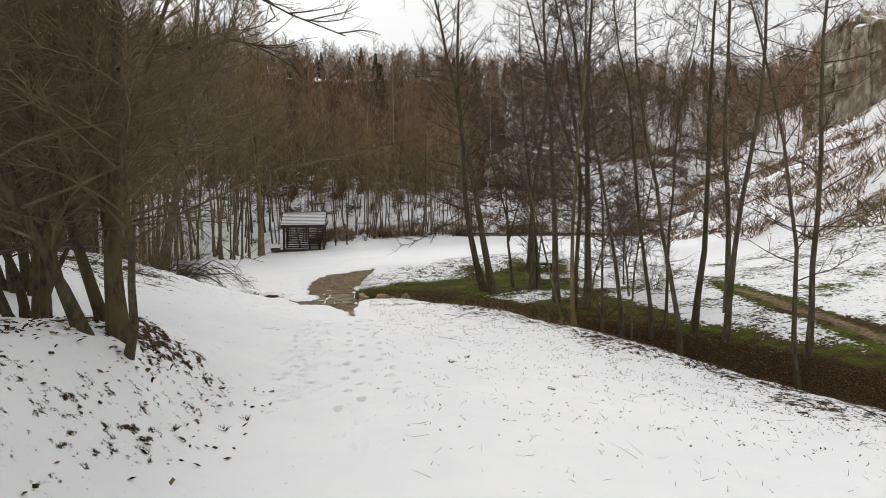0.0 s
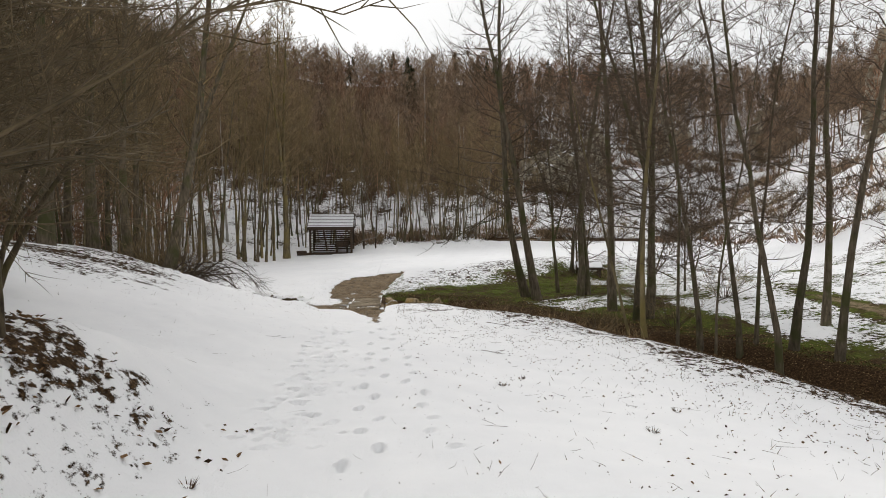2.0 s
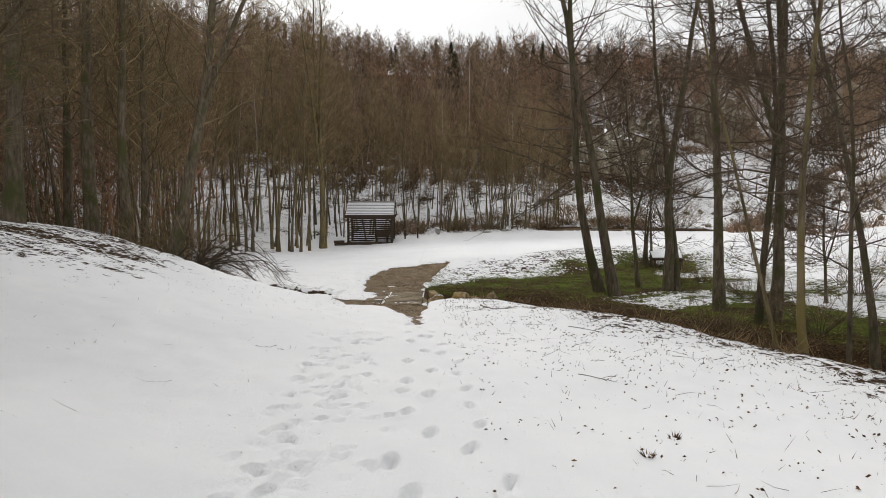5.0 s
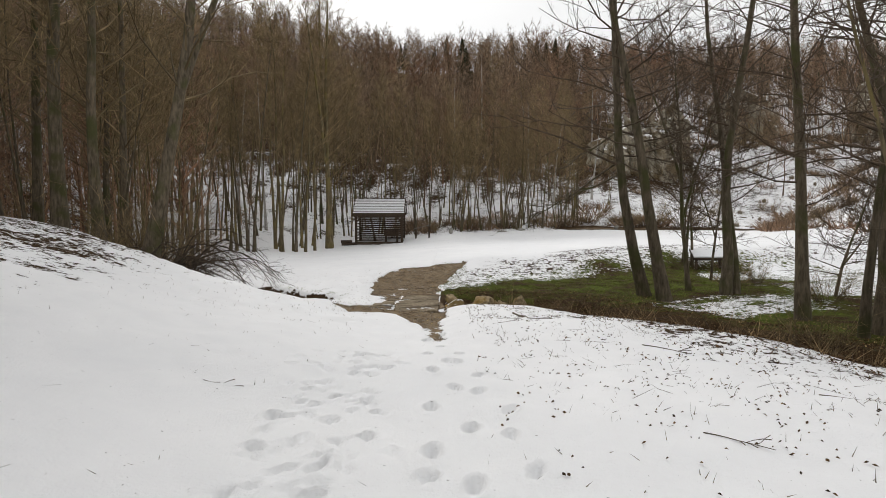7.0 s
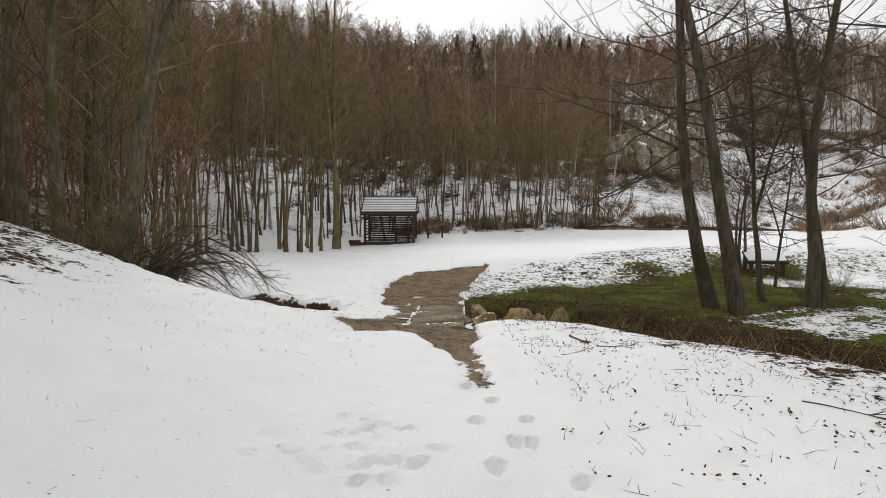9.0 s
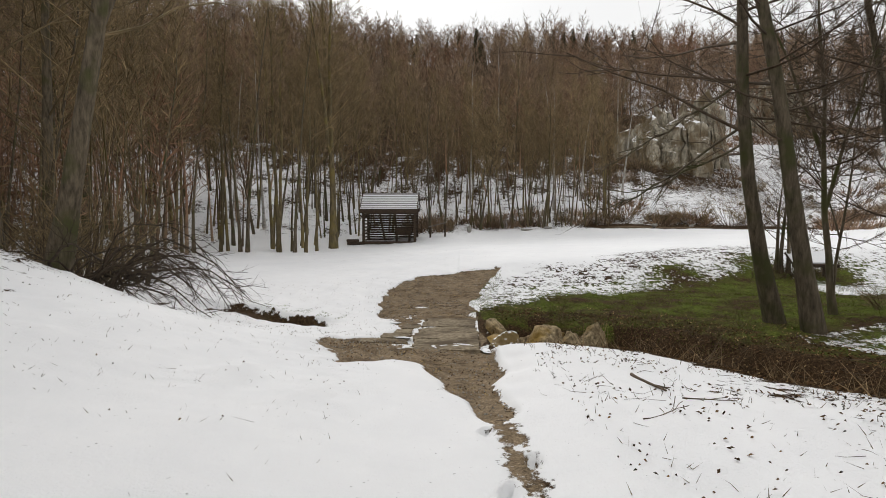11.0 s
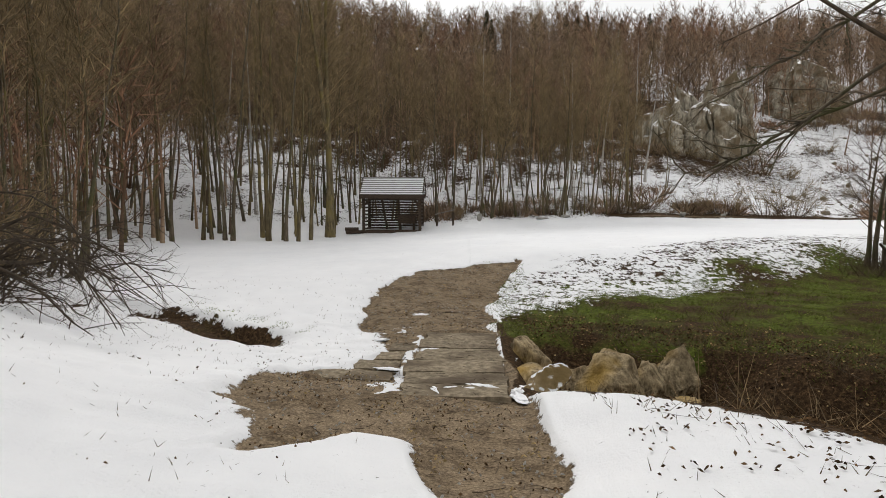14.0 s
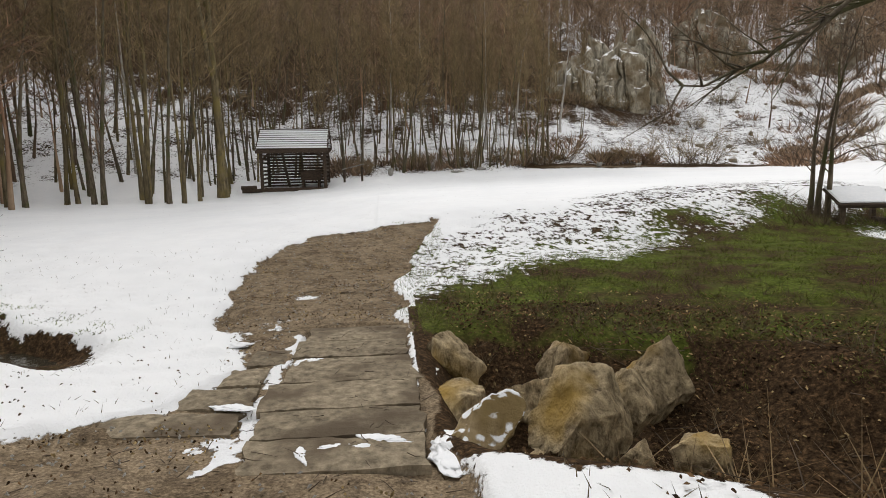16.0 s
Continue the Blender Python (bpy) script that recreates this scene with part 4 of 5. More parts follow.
# ---- far woods ----
def forest(name, protos, spots, material, label, category="wood"):
    vs, fs, n = [], [], 0
    for x, y, z, k, size, turn in spots:
        v, f = protos[int(k)]
        c, s = math.cos(turn), math.sin(turn)
        vs.append(np.stack([(v[:, 0] * c - v[:, 1] * s) * size + x, (v[:, 0] * s + v[:, 1] * c) * size + y, v[:, 2] * size + z], 1))
        fs.append(f + n)
        n += len(v)
    return tagged(new(name, mesh_of(name, np.concatenate(vs), np.concatenate(fs), material)), label, category, kind="stuff")


protos = []
for k in range(7):
    a, b = tree_arrays(700 + k, 9 + (k % 4) * 1.3, 0.10, 24, 0.14, 2.9, 0.5, (rng.normal() * 0.09, rng.normal() * 0.05), twigs=9, twig_len=1.6, wild=0.1, thin=0.06, far=True)
    v1, f1 = a.arrays()
    v2, f2 = b.arrays()
    protos.append((np.concatenate([v1, v2]), np.concatenate([f1, f2 + len(v1)])))

gap_x, gap_y = rng.uniform(-90, 125, 5200), rng.uniform(58, 172, 5200)
keep = gap_y > 70 + 0.75 * np.minimum(gap_x + 9, 0)
view = gap_x / (gap_y - 19)
scree = (view > 0.245 + 0.035 * np.sin(gap_y * 0.9) + 0.02 * np.sin(gap_x * 1.7)) & (view < 0.80) & (gap_y < 98 + 8 * np.sin(gap_x * 0.4))
keep &= ~scree | (rng.uniform(size=5200) < 0.05)
keep &= ~((gap_x > 16) & (gap_y < 72))
keep &= rng.uniform(size=5200) < np.where(gap_y < 80, np.where(gap_x > 4, 0.62, 0.42), np.where(gap_y < 122, 0.78, 0.66))
xs, ys = gap_x[keep], gap_y[keep]
east_x, east_y = rng.uniform(33, 120, 900), rng.uniform(8, 72, 900)
ok = (east_x > 43 + 0.1 * east_y) | (rng.uniform(size=900) < 0.10)
west_x, west_y = rng.uniform(-65, -22, 330), rng.uniform(-5, 60, 330)
edge_x, edge_y = rng.uniform(-42, -11, 190), rng.uniform(18, 66, 190)
in_wood = (edge_y < 60) & (edge_x < -13 - 0.32 * np.maximum(44 - edge_y, 0)) & (np.abs(creek_side(edge_x, edge_y)) > 1.5)
xs, ys = np.concatenate([xs, east_x[ok][:330], west_x, edge_x[in_wood]]), np.concatenate([ys, east_y[ok][:330], west_y, edge_y[in_wood]])
zs = land(xs, ys, False)
forest("far_wood", protos, np.stack([xs, ys, zs, rng.integers(0, 7, len(xs)), rng.uniform(0.55, 0.95, len(xs)), rng.uniform(0, 6.28, len(xs))], 1)[(ys > 88) | (ys < 45)], M_FAR, "bare brown broadleaf wood on the hillside")

# slimmer trees lower down, whose bare stems let the snow show through
slim = []
for k in range(7):
    a, b = tree_arrays(750 + k, 9.5 + (k % 4) * 1.3, 0.085, 34, 0.34, 2.4, 0.6, (rng.normal() * 0.07, rng.normal() * 0.05), twigs=10, twig_len=1.3, wild=0.1, thin=0.05, far=True, girth=0.06)
    v1, f1 = a.arrays()
    v2, f2 = b.arrays()
    slim.append((np.concatenate([v1, v2]), np.concatenate([f1, f2 + len(v1)])))
front = (ys <= 88) & (ys >= 45)
forest("hillside_wood", slim, np.stack([xs, ys, zs, rng.integers(0, 7, len(xs)), rng.uniform(0.6, 1.0, len(xs)), rng.uniform(0, 6.28, len(xs))], 1)[front], M_FAR, "slim bare brown trees on the lower hillside")

# pines and spruces on the crest
pines = []
for k in range(3):
    r2 = np.random.default_rng(800 + k)
    t2 = Tubes()
    t2.tube(np.array([(0, 0, -0.3), (0.05, 0, 5), (0, 0.05, 10.5)]), [0.14, 0.09, 0.02], 5)
    n2 = 420
    h2 = 2.2 + 8.3 * r2.uniform(0, 1, n2) ** 0.8
    a2 = r2.uniform(0, 6.28, n2)
    out = np.stack([np.cos(a2), np.sin(a2), r2.normal(size=n2) * 0.25 - 0.12], 1)
    reach2 = (10.8 - h2) * 0.24 * r2.uniform(0.5, 1.1, n2) + 0.15
    base2 = np.stack([0 * h2, 0 * h2, h2], 1) + out * reach2[:, None] * r2.uniform(0.0, 0.5, n2)[:, None]
    t2.slivers(base2, out, reach2, 0.35, r2)
    pines.append(t2.arrays())
px = np.concatenate([rng.uniform(-40, 60, 30), rng.uniform(55, 150, 60), rng.uniform(2, 30, 9)])
py = np.concatenate([rng.uniform(140, 172, 30), rng.uniform(115, 165, 60), rng.uniform(130, 150, 9)])
forest("pine_wood", pines, np.stack([px, py, land(px, py, False), rng.integers(0, 3, len(px)), rng.uniform(0.5, 0.9, len(px)), rng.uniform(0, 6.28, len(px))], 1), M_NEEDLE, "dark green pines along the crest of the hill")


# ---- rock ----
def rock_mesh(name, seed, w, d, h, material, cuts=9, sub=4, rough=0.10, crag=0.0, power=2.0):
    """A cut, knobbly stone standing on the origin."""
    r2 = np.random.default_rng(seed)
    bm = bmesh.new()
    bmesh.ops.create_icosphere(bm, subdivisions=sub, radius=1)
    v = np.array([p.co[:] for p in bm.verts])
    if power != 2.0:
        v /= (np.abs(v) ** power).sum(1, keepdims=True) ** (1 / power)
    for _ in range(cuts):
        n = r2.normal(size=3)
        n /= np.linalg.norm(n)
        c = r2.uniform(0.5, 0.8)
        over = np.maximum(v @ n - c, 0)
        v -= over[:, None] * n
    v *= np.array([w, d, h]) / 2
    size = (w * d * h) ** (1 / 3)
    for k, p in enumerate(v):
        q = Vector(p) / size
        o = noise.noise(q * 2.2 + Vector((seed, 0, 0))) * rough + noise.noise(q * 6.5 + Vector((0, seed, 0))) * rough * 0.5 + noise.noise(q * 15 + Vector((0, 0, seed))) * rough * 0.28
        if crag:
            s = Vector((q.x * 5.0, q.y * 5.0, q.z * 1.3 + seed))
            o += crag * (abs(noise.noise(s)) - 0.25) + crag * 0.5 * (abs(noise.noise(s * 2.6)) - 0.25)
        v[k] = p + o * size * p / (np.linalg.norm(p) + 1e-6)
    for vert, p in zip(bm.verts, v):
        vert.co = (p[0], p[1], p[2] + h / 2)
    me = bpy.data.meshes.new(name)
    bm.to_mesh(me)
    bm.free()
    me.polygons.foreach_set("use_smooth", np.full(len(me.polygons), sub > 4))
    me.materials.append(material)
    return me


def cliff(x, y, z, w, d, h, seed, turn=0.0):
    """A limestone buttress: upright faces split by fissures, with stepped ledges."""
    r2 = np.random.default_rng(1000 + seed)
    foot = min(gz(x + a, y + b) for a in (-w / 2, 0, w / 2) for b in (-d / 2, 0, d / 2)) - 0.6
    if z > foot:
        h, z = h + z - foot, foot
    na, nh = 96, 34
    ang = np.arange(na) * 2 * np.pi / na
    cuts = np.sort((np.arange(13) + r2.uniform(-0.35, 0.35, 13)) / 13 * 2 * np.pi)
    col = np.searchsorted(cuts, ang) % 13
    gap = np.abs((ang[:, None] - cuts[None] + np.pi) % (2 * np.pi) - np.pi).min(1)
    flat = 1 / (np.abs(np.cos(ang)) ** 5 + np.abs(np.sin(ang)) ** 5) ** 0.2
    push, tall = r2.uniform(-0.16, 0.12, 13)[col], r2.uniform(0.72, 1.0, 13)[col]
    levels = np.sort(r2.uniform(0.3, 1, (13, 4)), 1)
    vs = []
    for q in range(nh):
        s = min(q / (nh - 5), 1.0)
        shelf = 0.055 * (s > levels[col]).sum(1)
        out = flat * (1 + push) * (1.02 - 0.10 * s) - shelf - 0.16 * np.exp(-(gap / 0.07) ** 2)
        out = out * (1.0, 0.86, 0.6, 0.32, 0.02)[max(0, q - (nh - 5))]
        height = h * s * tall + h * 0.03 * max(0, q - (nh - 5))
        vs.append(np.stack([out * np.cos(ang) * w / 2, out * np.sin(ang) * d / 2, height], 1))
    v = np.concatenate(vs)
    v += np.array([noise.noise_vector(Vector(p) * 0.75 + Vector((seed * 7.0, 0, 0))) for p in v]) * 0.42 + np.array([noise.noise_vector(Vector(p) * 2.4) for p in v]) * 0.16
    i, j = np.meshgrid(np.arange(nh - 1), np.arange(na), indexing="ij")
    a0, a1 = i * na + j, i * na + (j + 1) % na
    ob = new("rock_cliff", mesh_of("rock_cliff", v, np.concatenate([np.stack([a0, a1, a1 + na], -1).reshape(-1, 3), np.stack([a0, a1 + na, a0 + na], -1).reshape(-1, 3)]), M_CLIFF, False))
    ob.matrix_basis = pose(x, y, z, 0, 0, turn)
    return tagged(ob, "pale grey limestone cliff with snow on its ledges", "cliff", "limestone cliffs")


for spec in ((25.2, 85, 3.8, 5.4, 6, 10.4, 1, 0), (28.6, 87, 4.5, 3.2, 5, 11.2, 2, 20), (19.6, 84, 2.5, 6.0, 5, 8.6, 3, -15), (22.4, 86.5, 3.0, 4.5, 5, 10.8, 14, 40), (42.5, 101, 12, 6.5, 6, 8.5, 5, 10), (47.5, 103, 12, 6.5, 6, 7.5, 6, -20), (64, 102, 13, 8, 7, 9, 8, 15), (55.5, 63, 8, 9, 10, 16, 9, 0), (60, 70, 10, 9, 9, 16, 10, 30)):
    cliff(*spec)


def brush(name, spots, label):
    """Low tangled brush, too dense to count."""
    t9, r2 = Tubes(), np.random.default_rng(95)
    for x, y, r in spots:
        n = int(50 + 40 * r)
        a, q = r2.uniform(0, 6.28, n), np.sqrt(r2.uniform(0, 1, n)) * r
        bx, by = x + np.cos(a) * q, y + np.sin(a) * q
        t9.slivers(np.stack([bx, by, land(bx, by, False) - 0.05], 1), np.stack([np.cos(a) * 0.7 + r2.normal(size=n) * 0.5, np.sin(a) * 0.7 + r2.normal(size=n) * 0.5, r2.uniform(0.4, 1.4, n)], 1), r2.uniform(0.5, 1.5, n) * (0.5 + 0.5 * r), 0.07, r2)
    tagged(new(name, t9.mesh(name, M_FAR)), label, "brush", kind="stuff")


r9 = np.random.default_rng(96)
tangle = []
for _ in range(620):
    y = r9.uniform(63, 104)
    x = (y - 19) * r9.uniform(0.22, 0.85)
    near_rock = min(math.hypot(x - a, (y - b + 4) * 0.8) for a, b in ((26, 86), (29, 87), (20, 85), (42, 101), (47, 103)))
    if (0.34 < x / (y - 19) < 0.64 and y < 93 and near_rock > 3.5) and r9.uniform() < 0.88:
        continue
    if (near_rock < 6.0 and y > 86) or (lumps(x, y, 97, 6.0) > (0.35 if x / (y - 19) < 0.64 else -0.2) and r9.uniform() < 0.6) or y > 97:
        tangle.append((x, y, r9.uniform(0.4, 1.3)))
for _ in range(45):
    tangle.append((r9.uniform(-4, 20), r9.uniform(61.5, 66), r9.uniform(0.4, 1.0)))
for _ in range(75):
    tangle.append((r9.uniform(24, 52), r9.uniform(26, 66), r9.uniform(0.5, 1.6)))
brush("hillside_brush", tangle, "brown tangled brush on the slope round the cliffs")

# boulders at the mouth of the culvert
BOULDER = "rough yellow-brown limestone boulder beside the bridge"
for k, (x, y, z, w, d, h) in enumerate(((0.77, 26.75, -0.50, 0.60, 0.55, 0.60), (1.81, 26.9, -0.58, 0.72, 0.6, 0.52), (0.66, 25.75, -0.33, 0.64, 0.5, 0.34), (0.76, 24.98, -0.28, 0.48, 0.46, 0.45), (1.50, 25.25, -0.42, 0.80, 0.55, 0.58), (1.98, 25.6, -0.50, 0.46, 0.5, 0.62), (2.46, 26.2, -0.68, 0.66, 0.6, 0.72), (1.36, 25.85, -0.50, 0.58, 0.5, 0.46), (2.09, 24.72, -0.29, 0.46, 0.4, 0.31), (0.95, 24.62, -0.12, 0.2, 0.18, 0.16), (1.75, 24.9, -0.33, 0.26, 0.2, 0.22), (2.25, 25.15, -0.42, 0.24, 0.22, 0.2), (1.25, 26.3, -0.52, 0.34, 0.3, 0.3))):
    shape = rock_mesh("boulder", 30 + k, w * 1.14, d * 1.12, h * 1.24, M_BOULDER_SNOW if k == 3 else M_BOULDER, 16, 5, 0.06, 0.05, 3.0)
    shape.polygons.foreach_set("use_smooth", np.full(len(shape.polygons), True))
    ob = new("boulder", shape)
    ob.matrix_basis = pose(x, y, z - 0.05, 0, 0, 20 * math.sin(1.7 * k))
    tagged(ob, "rough limestone boulder with snow on top beside the bridge" if k == 3 else BOULDER, "boulder", "boulders beside the bridge")
for k, (x, y, z, w, d, tilt, label) in enumerate(((0.50, 24.72, -0.03, 0.22, 0.42, 0, "patch of snow beside the slabs"), (0.52, 27.35, -0.05, 0.2, 0.3, 0, "patch of snow beside the slabs"), (0.46, 26.2, -0.06, 0.14, 0.3, 0, "patch of snow beside the slabs"), (-0.12, 24.78, 0.012, 0.30, 0.06, 0, "thin streak of snow on a slab"), (-0.38, 24.70, 0.012, 0.09, 0.2, 0, "thin streak of snow on a slab"), (0.12, 24.86, 0.012, 0.34, 0.07, 0, "thin streak of snow on a slab"), (-0.5, 26.45, -0.006, 0.34, 0.16, 0, "thin streak of snow on a slab"), (-0.5, 26.75, -0.01, 0.2, 0.2, 0, "thin streak of snow on a slab"), (-0.95, 25.52, -0.004, 0.3, 0.08, 0, "thin streak of snow on a slab"), (-0.86, 29.1, -0.045, 0.38, 0.24, 0, "small patch of snow on the path"), (-1.3, 27.2, -0.05, 0.3, 0.14, 0, "small patch of snow on the path"), (-1.0, 27.7, -0.05, 0.26, 0.1, 0, "small patch of snow on the path"), (-1.1, 24.85, -0.02, 0.26, 0.12, 0, "small patch of snow on the path"))):
    ob = new("snow_patch", rock_mesh("snow_patch", 61 + k, w * 1.15, d * 1.5, 0.014 if "slab" in label and "streak" in label else 0.03, M_SNOW, 3, 4, 0.35, 0.2))
    ob.data.polygons.foreach_set("use_smooth", np.full(len(ob.data.polygons), True))
    ob.matrix_basis = pose(x, y, z, tilt, 0, 20 * math.sin(k * 2.1))
    tagged(ob, label, "snow", "leftover snow patches")

# ---- the slab bridge ----
bridge = tagged(new("slab_bridge"), "low bridge of worn concrete slabs over the creek", "bridge")
bridge.matrix_basis = pose(0, 0, 0)
r3 = np.random.default_rng(77)


def slab(x0, x1, y0, y1, top, tilt=0.0):
    bm = bmesh.new()
    bmesh.ops.create_grid(bm, x_segments=9, y_segments=5, size=0.5)
    for v in bm.verts:
        ex, ey = abs(v.co.x) > 0.49, abs(v.co.y) > 0.49
        v.co.x, v.co.y = (x0 + x1) / 2 + v.co.x * (x1 - x0), (y0 + y1) / 2 + v.co.y * (y1 - y0)
        v.co.x += r3.normal() * 0.012 * ex
        v.co.y += r3.normal() * 0.008 * ey
        v.co.z = top + r3.normal() * 0.003 - 0.012 * (ex or ey) + tilt * (v.co.x - x0)
    rim = [e for e in bm.edges if e.is_boundary]
    low = bmesh.ops.extrude_edge_only(bm, edges=rim)["geom"]
    for v in low:
        if isinstance(v, bmesh.types.BMVert):
            v.co.z -= 0.16
    bmesh.ops.recalc_face_normals(bm, faces=bm.faces[:])
    part("slab", bm, M_SLAB, bridge)


ys6 = [24.5, 24.95, 25.4, 25.96, 26.58, 27.1, 27.62]
for a, b in zip(ys6[:-1], ys6[1:]):
    slab(-0.72 + r3.normal() * 0.03 + 0.03 * (a - 25), 0.37 + r3.normal() * 0.03, a + 0.016, b - 0.016, min(0.022 - 0.012 * (a - 25.4), 0.02) - 0.012 * (a < 24.6) + r3.normal() * 0.006)
for x0, x1, y0, y1 in ((-1.78, -0.86, 25.12, 25.48), (-1.34, -0.84, 25.54, 25.92), (-1.15, -0.84, 25.98, 26.36), (-1.05, -0.72, 26.44, 26.86)):
    slab(x0, x1, y0, y1, 0.008 + r3.normal() * 0.006, r3.normal() * 0.012)


# ---- the hut ----
def hut():
    root = new("wooden_hut")
    z0 = gz(-4.9, 58.2) + 0.02
    root.matrix_basis = pose(0, 0, 0)
    x0, x1, y0, y1 = -6.72, -3.12, 57.6, 59.9
    for x in (x0, x1):
        for y in (y0, y1):
            part("post", beam_bm((x, y, z0 - 0.3), (x, y, 2.62), 0.17), M_WOOD, root)
    for y in (y0, y1):
        part("eave_beam", box_bm(x0 - 0.2, x1 + 0.2, y - 0.1, y + 0.1, 2.48, 2.70), M_WOOD, root)
    part("sill_beam", box_bm(x0 - 0.1, x1 + 0.1, y0 - 0.08, y0 + 0.08, z0 - 0.15, z0 + 0.12), M_WOOD, root)
    for x, s in ((x0, 1), (x1, -1)):
        part("brace", beam_bm((x, y0, 1.93), (x + s * 0.6, y0, 2.53), 0.12), M_WOOD, root)
    part("brace", beam_bm((x0 + 1.25, y1 - 0.15, z0), (x0 + 0.85, y1 - 0.15, 2.48), 0.14), M_WOOD, root)
    part("brace", beam_bm((x0 + 2.1, y1 - 0.15, z0), (x0 + 2.0, y1 - 0.15, 2.48), 0.12), M_WOOD, root)
    for k in range(13):
        z = z0 + 0.12 + k * 0.172
        part("slat", box_bm(x0, x1, y1 - 0.03, y1 + 0.03, z, z + 0.125, 0.004), M_WOOD, root)
    for k in range(9):
        z = z0 + 0.12 + k * 0.23
        for x in (x0, x1):
            part("slat", box_bm(x - 0.03, x + 0.03, y0 + 0.1, y1 - 0.1, z, z + 0.10, 0.004), M_WOOD, root)
    ridge_y, ridge_z = 58.75, 3.74
    for side, ey in ((-1, y0 - 0.42), (1, y1 + 0.42)):
        for k in range(9):
            a, b = k / 9, (k + 1.25) / 9
            p = Vector((0, ey + (ridge_y - ey) * a, 2.56 + (ridge_z - 2.56) * a + 0.045))
            t = Vector((0, ey + (ridge_y - ey) * min(b, 1.02), 2.56 + (ridge_z - 2.56) * min(b, 1.02)))
            bm = bmesh.new()
            mid, way = (p + t) / 2, (t - p)
            m = Matrix.Translation((-4.92, mid.y, mid.z)) @ Matrix.Rotation(math.atan2(way.z, way.y), 4, "X")
            bmesh.ops.create_cube(bm, size=1, matrix=m @ Matrix.Diagonal((4.06 + 0.03 * (k % 3), way.length, 0.035, 1)))
            board = part("roof_board", bm, M_WOOD, root)
            bm = bmesh.new()
            bmesh.ops.create_cube(bm, size=1, matrix=m @ Matrix.Translation((0, side * -0.0 + 0.012, 0.032)) @ Matrix.Diagonal((3.98 - 0.05 * (k % 2), way.length * 0.70, 0.03, 1)))
            bmesh.ops.bevel(bm, geom=bm.edges[:], offset=0.01, segments=1, affect="EDGES")
            part("snow_strip", bm, M_SNOW, board, "strip of snow on the board")
    part("ridge_board", box_bm(-6.97, -2.87, ridge_y - 0.08, ridge_y + 0.08, ridge_z + 0.02, ridge_z + 0.08), M_WOOD, root)
    part("fascia", box_bm(-6.95, -2.89, y0 - 0.45, y0 - 0.4, 2.36, 2.58), M_WOOD, root)
    return tagged(root, "small open wooden hut with a snow-covered board roof", "hut")


hut()
z1 = gz(-4.2, 58.4)
manger = tagged(new("hay_rack"), "dark wooden rack with a bench standing inside the hut", "rack")
manger.matrix_basis = pose(-4.0, 58.6, z1)
part("box", box_bm(-0.62, 0.55, -0.3, 0.4, 0.45, 1.0, 0.03), M_WOOD, manger)
part("lid", box_bm(-0.7, 0.6, -0.36, 0.42, 1.003, 1.07, 0.02), M_WOOD, manger)
for sx in (-0.5, 0.42):
    part("leg", box_bm(sx - 0.07, sx + 0.07, -0.2, 0.3, -0.15, 0.447), M_WOOD, manger)
logs = tagged(new("log_pile"), "low dark logs lying beside the hut", "logs")
logs.matrix_basis = pose(-7.35, 57.5, gz(-7.3, 57.5))
for k, (a, b, h) in enumerate(((-0.5, 0.5, 0.12), (-0.55, 0.3, 0.3), (-0.3, 0.55, 0.12))):
    t3 = Tubes()
    t3.tube(np.array([(a, 0.25 * (k == 2), h), (b, 0.05 + 0.25 * (k == 2), h + 0.02)]), [0.12, 0.11], 9)
    part("log", t3.mesh("log", M_WOOD), None, logs)
bench = tagged(new("broken_bench"), "weathered wooden bench with a tilted plank beside the hut", "bench")
bench.matrix_basis = pose(-1.55, 59.2, gz(-1.55, 59.2))
part("leg", box_bm(-0.62, -0.5, -0.15, 0.15, -0.1, 0.72), M_WOOD, bench)
part("leg", box_bm(0.45, 0.57, -0.15, 0.15, -0.1, 0.9), M_WOOD, bench)
part("plank", beam_bm((-0.68, 0, 0.74), (0.62, 0, 1.06), 0.3, 0.06), M_STONE, bench, "snow-dusted plank")
for x, y, h, w in ((0.75, 60.2, 0.62, 0.42), (14.6, 61.0, 0.45, 0.5), (6.6, 60.9, 0.25, 0.7), (5.0, 60.4, 0.2, 0.9), (17.5, 61.5, 0.3, 0.5)):
    ob = new("marker_stone", rock_mesh("marker_stone", 90 + int(x), w, w * 0.8, h, M_STONE, 8, 3, 0.08))
    ob.matrix_basis = pose(x, y, gz(x, y) - 0.05)
    tagged(ob, "grey stone standing at the far edge of the meadow", "stone", "stones at the meadow's edge")

# ---- table and small tree on the meadow's brow ----
board = tagged(new("notice_board"), "slanted wooden notice board on legs under a sheet of snow", "notice board")
board.matrix_basis = pose(10.3, 34.0, gz(10.8, 34.3) - 0.32, 0, 0, -6)
slope = Matrix.Translation((0.65, 0.33, 0.86)) @ Matrix.Rotation(radians(27), 4, "X")


def slanted(x0, x1, y0, y1, z0, z1, bevel):
    bm = box_bm(x0, x1, y0, y1, z0, z1, bevel)
    bm.transform(slope)
    return bm


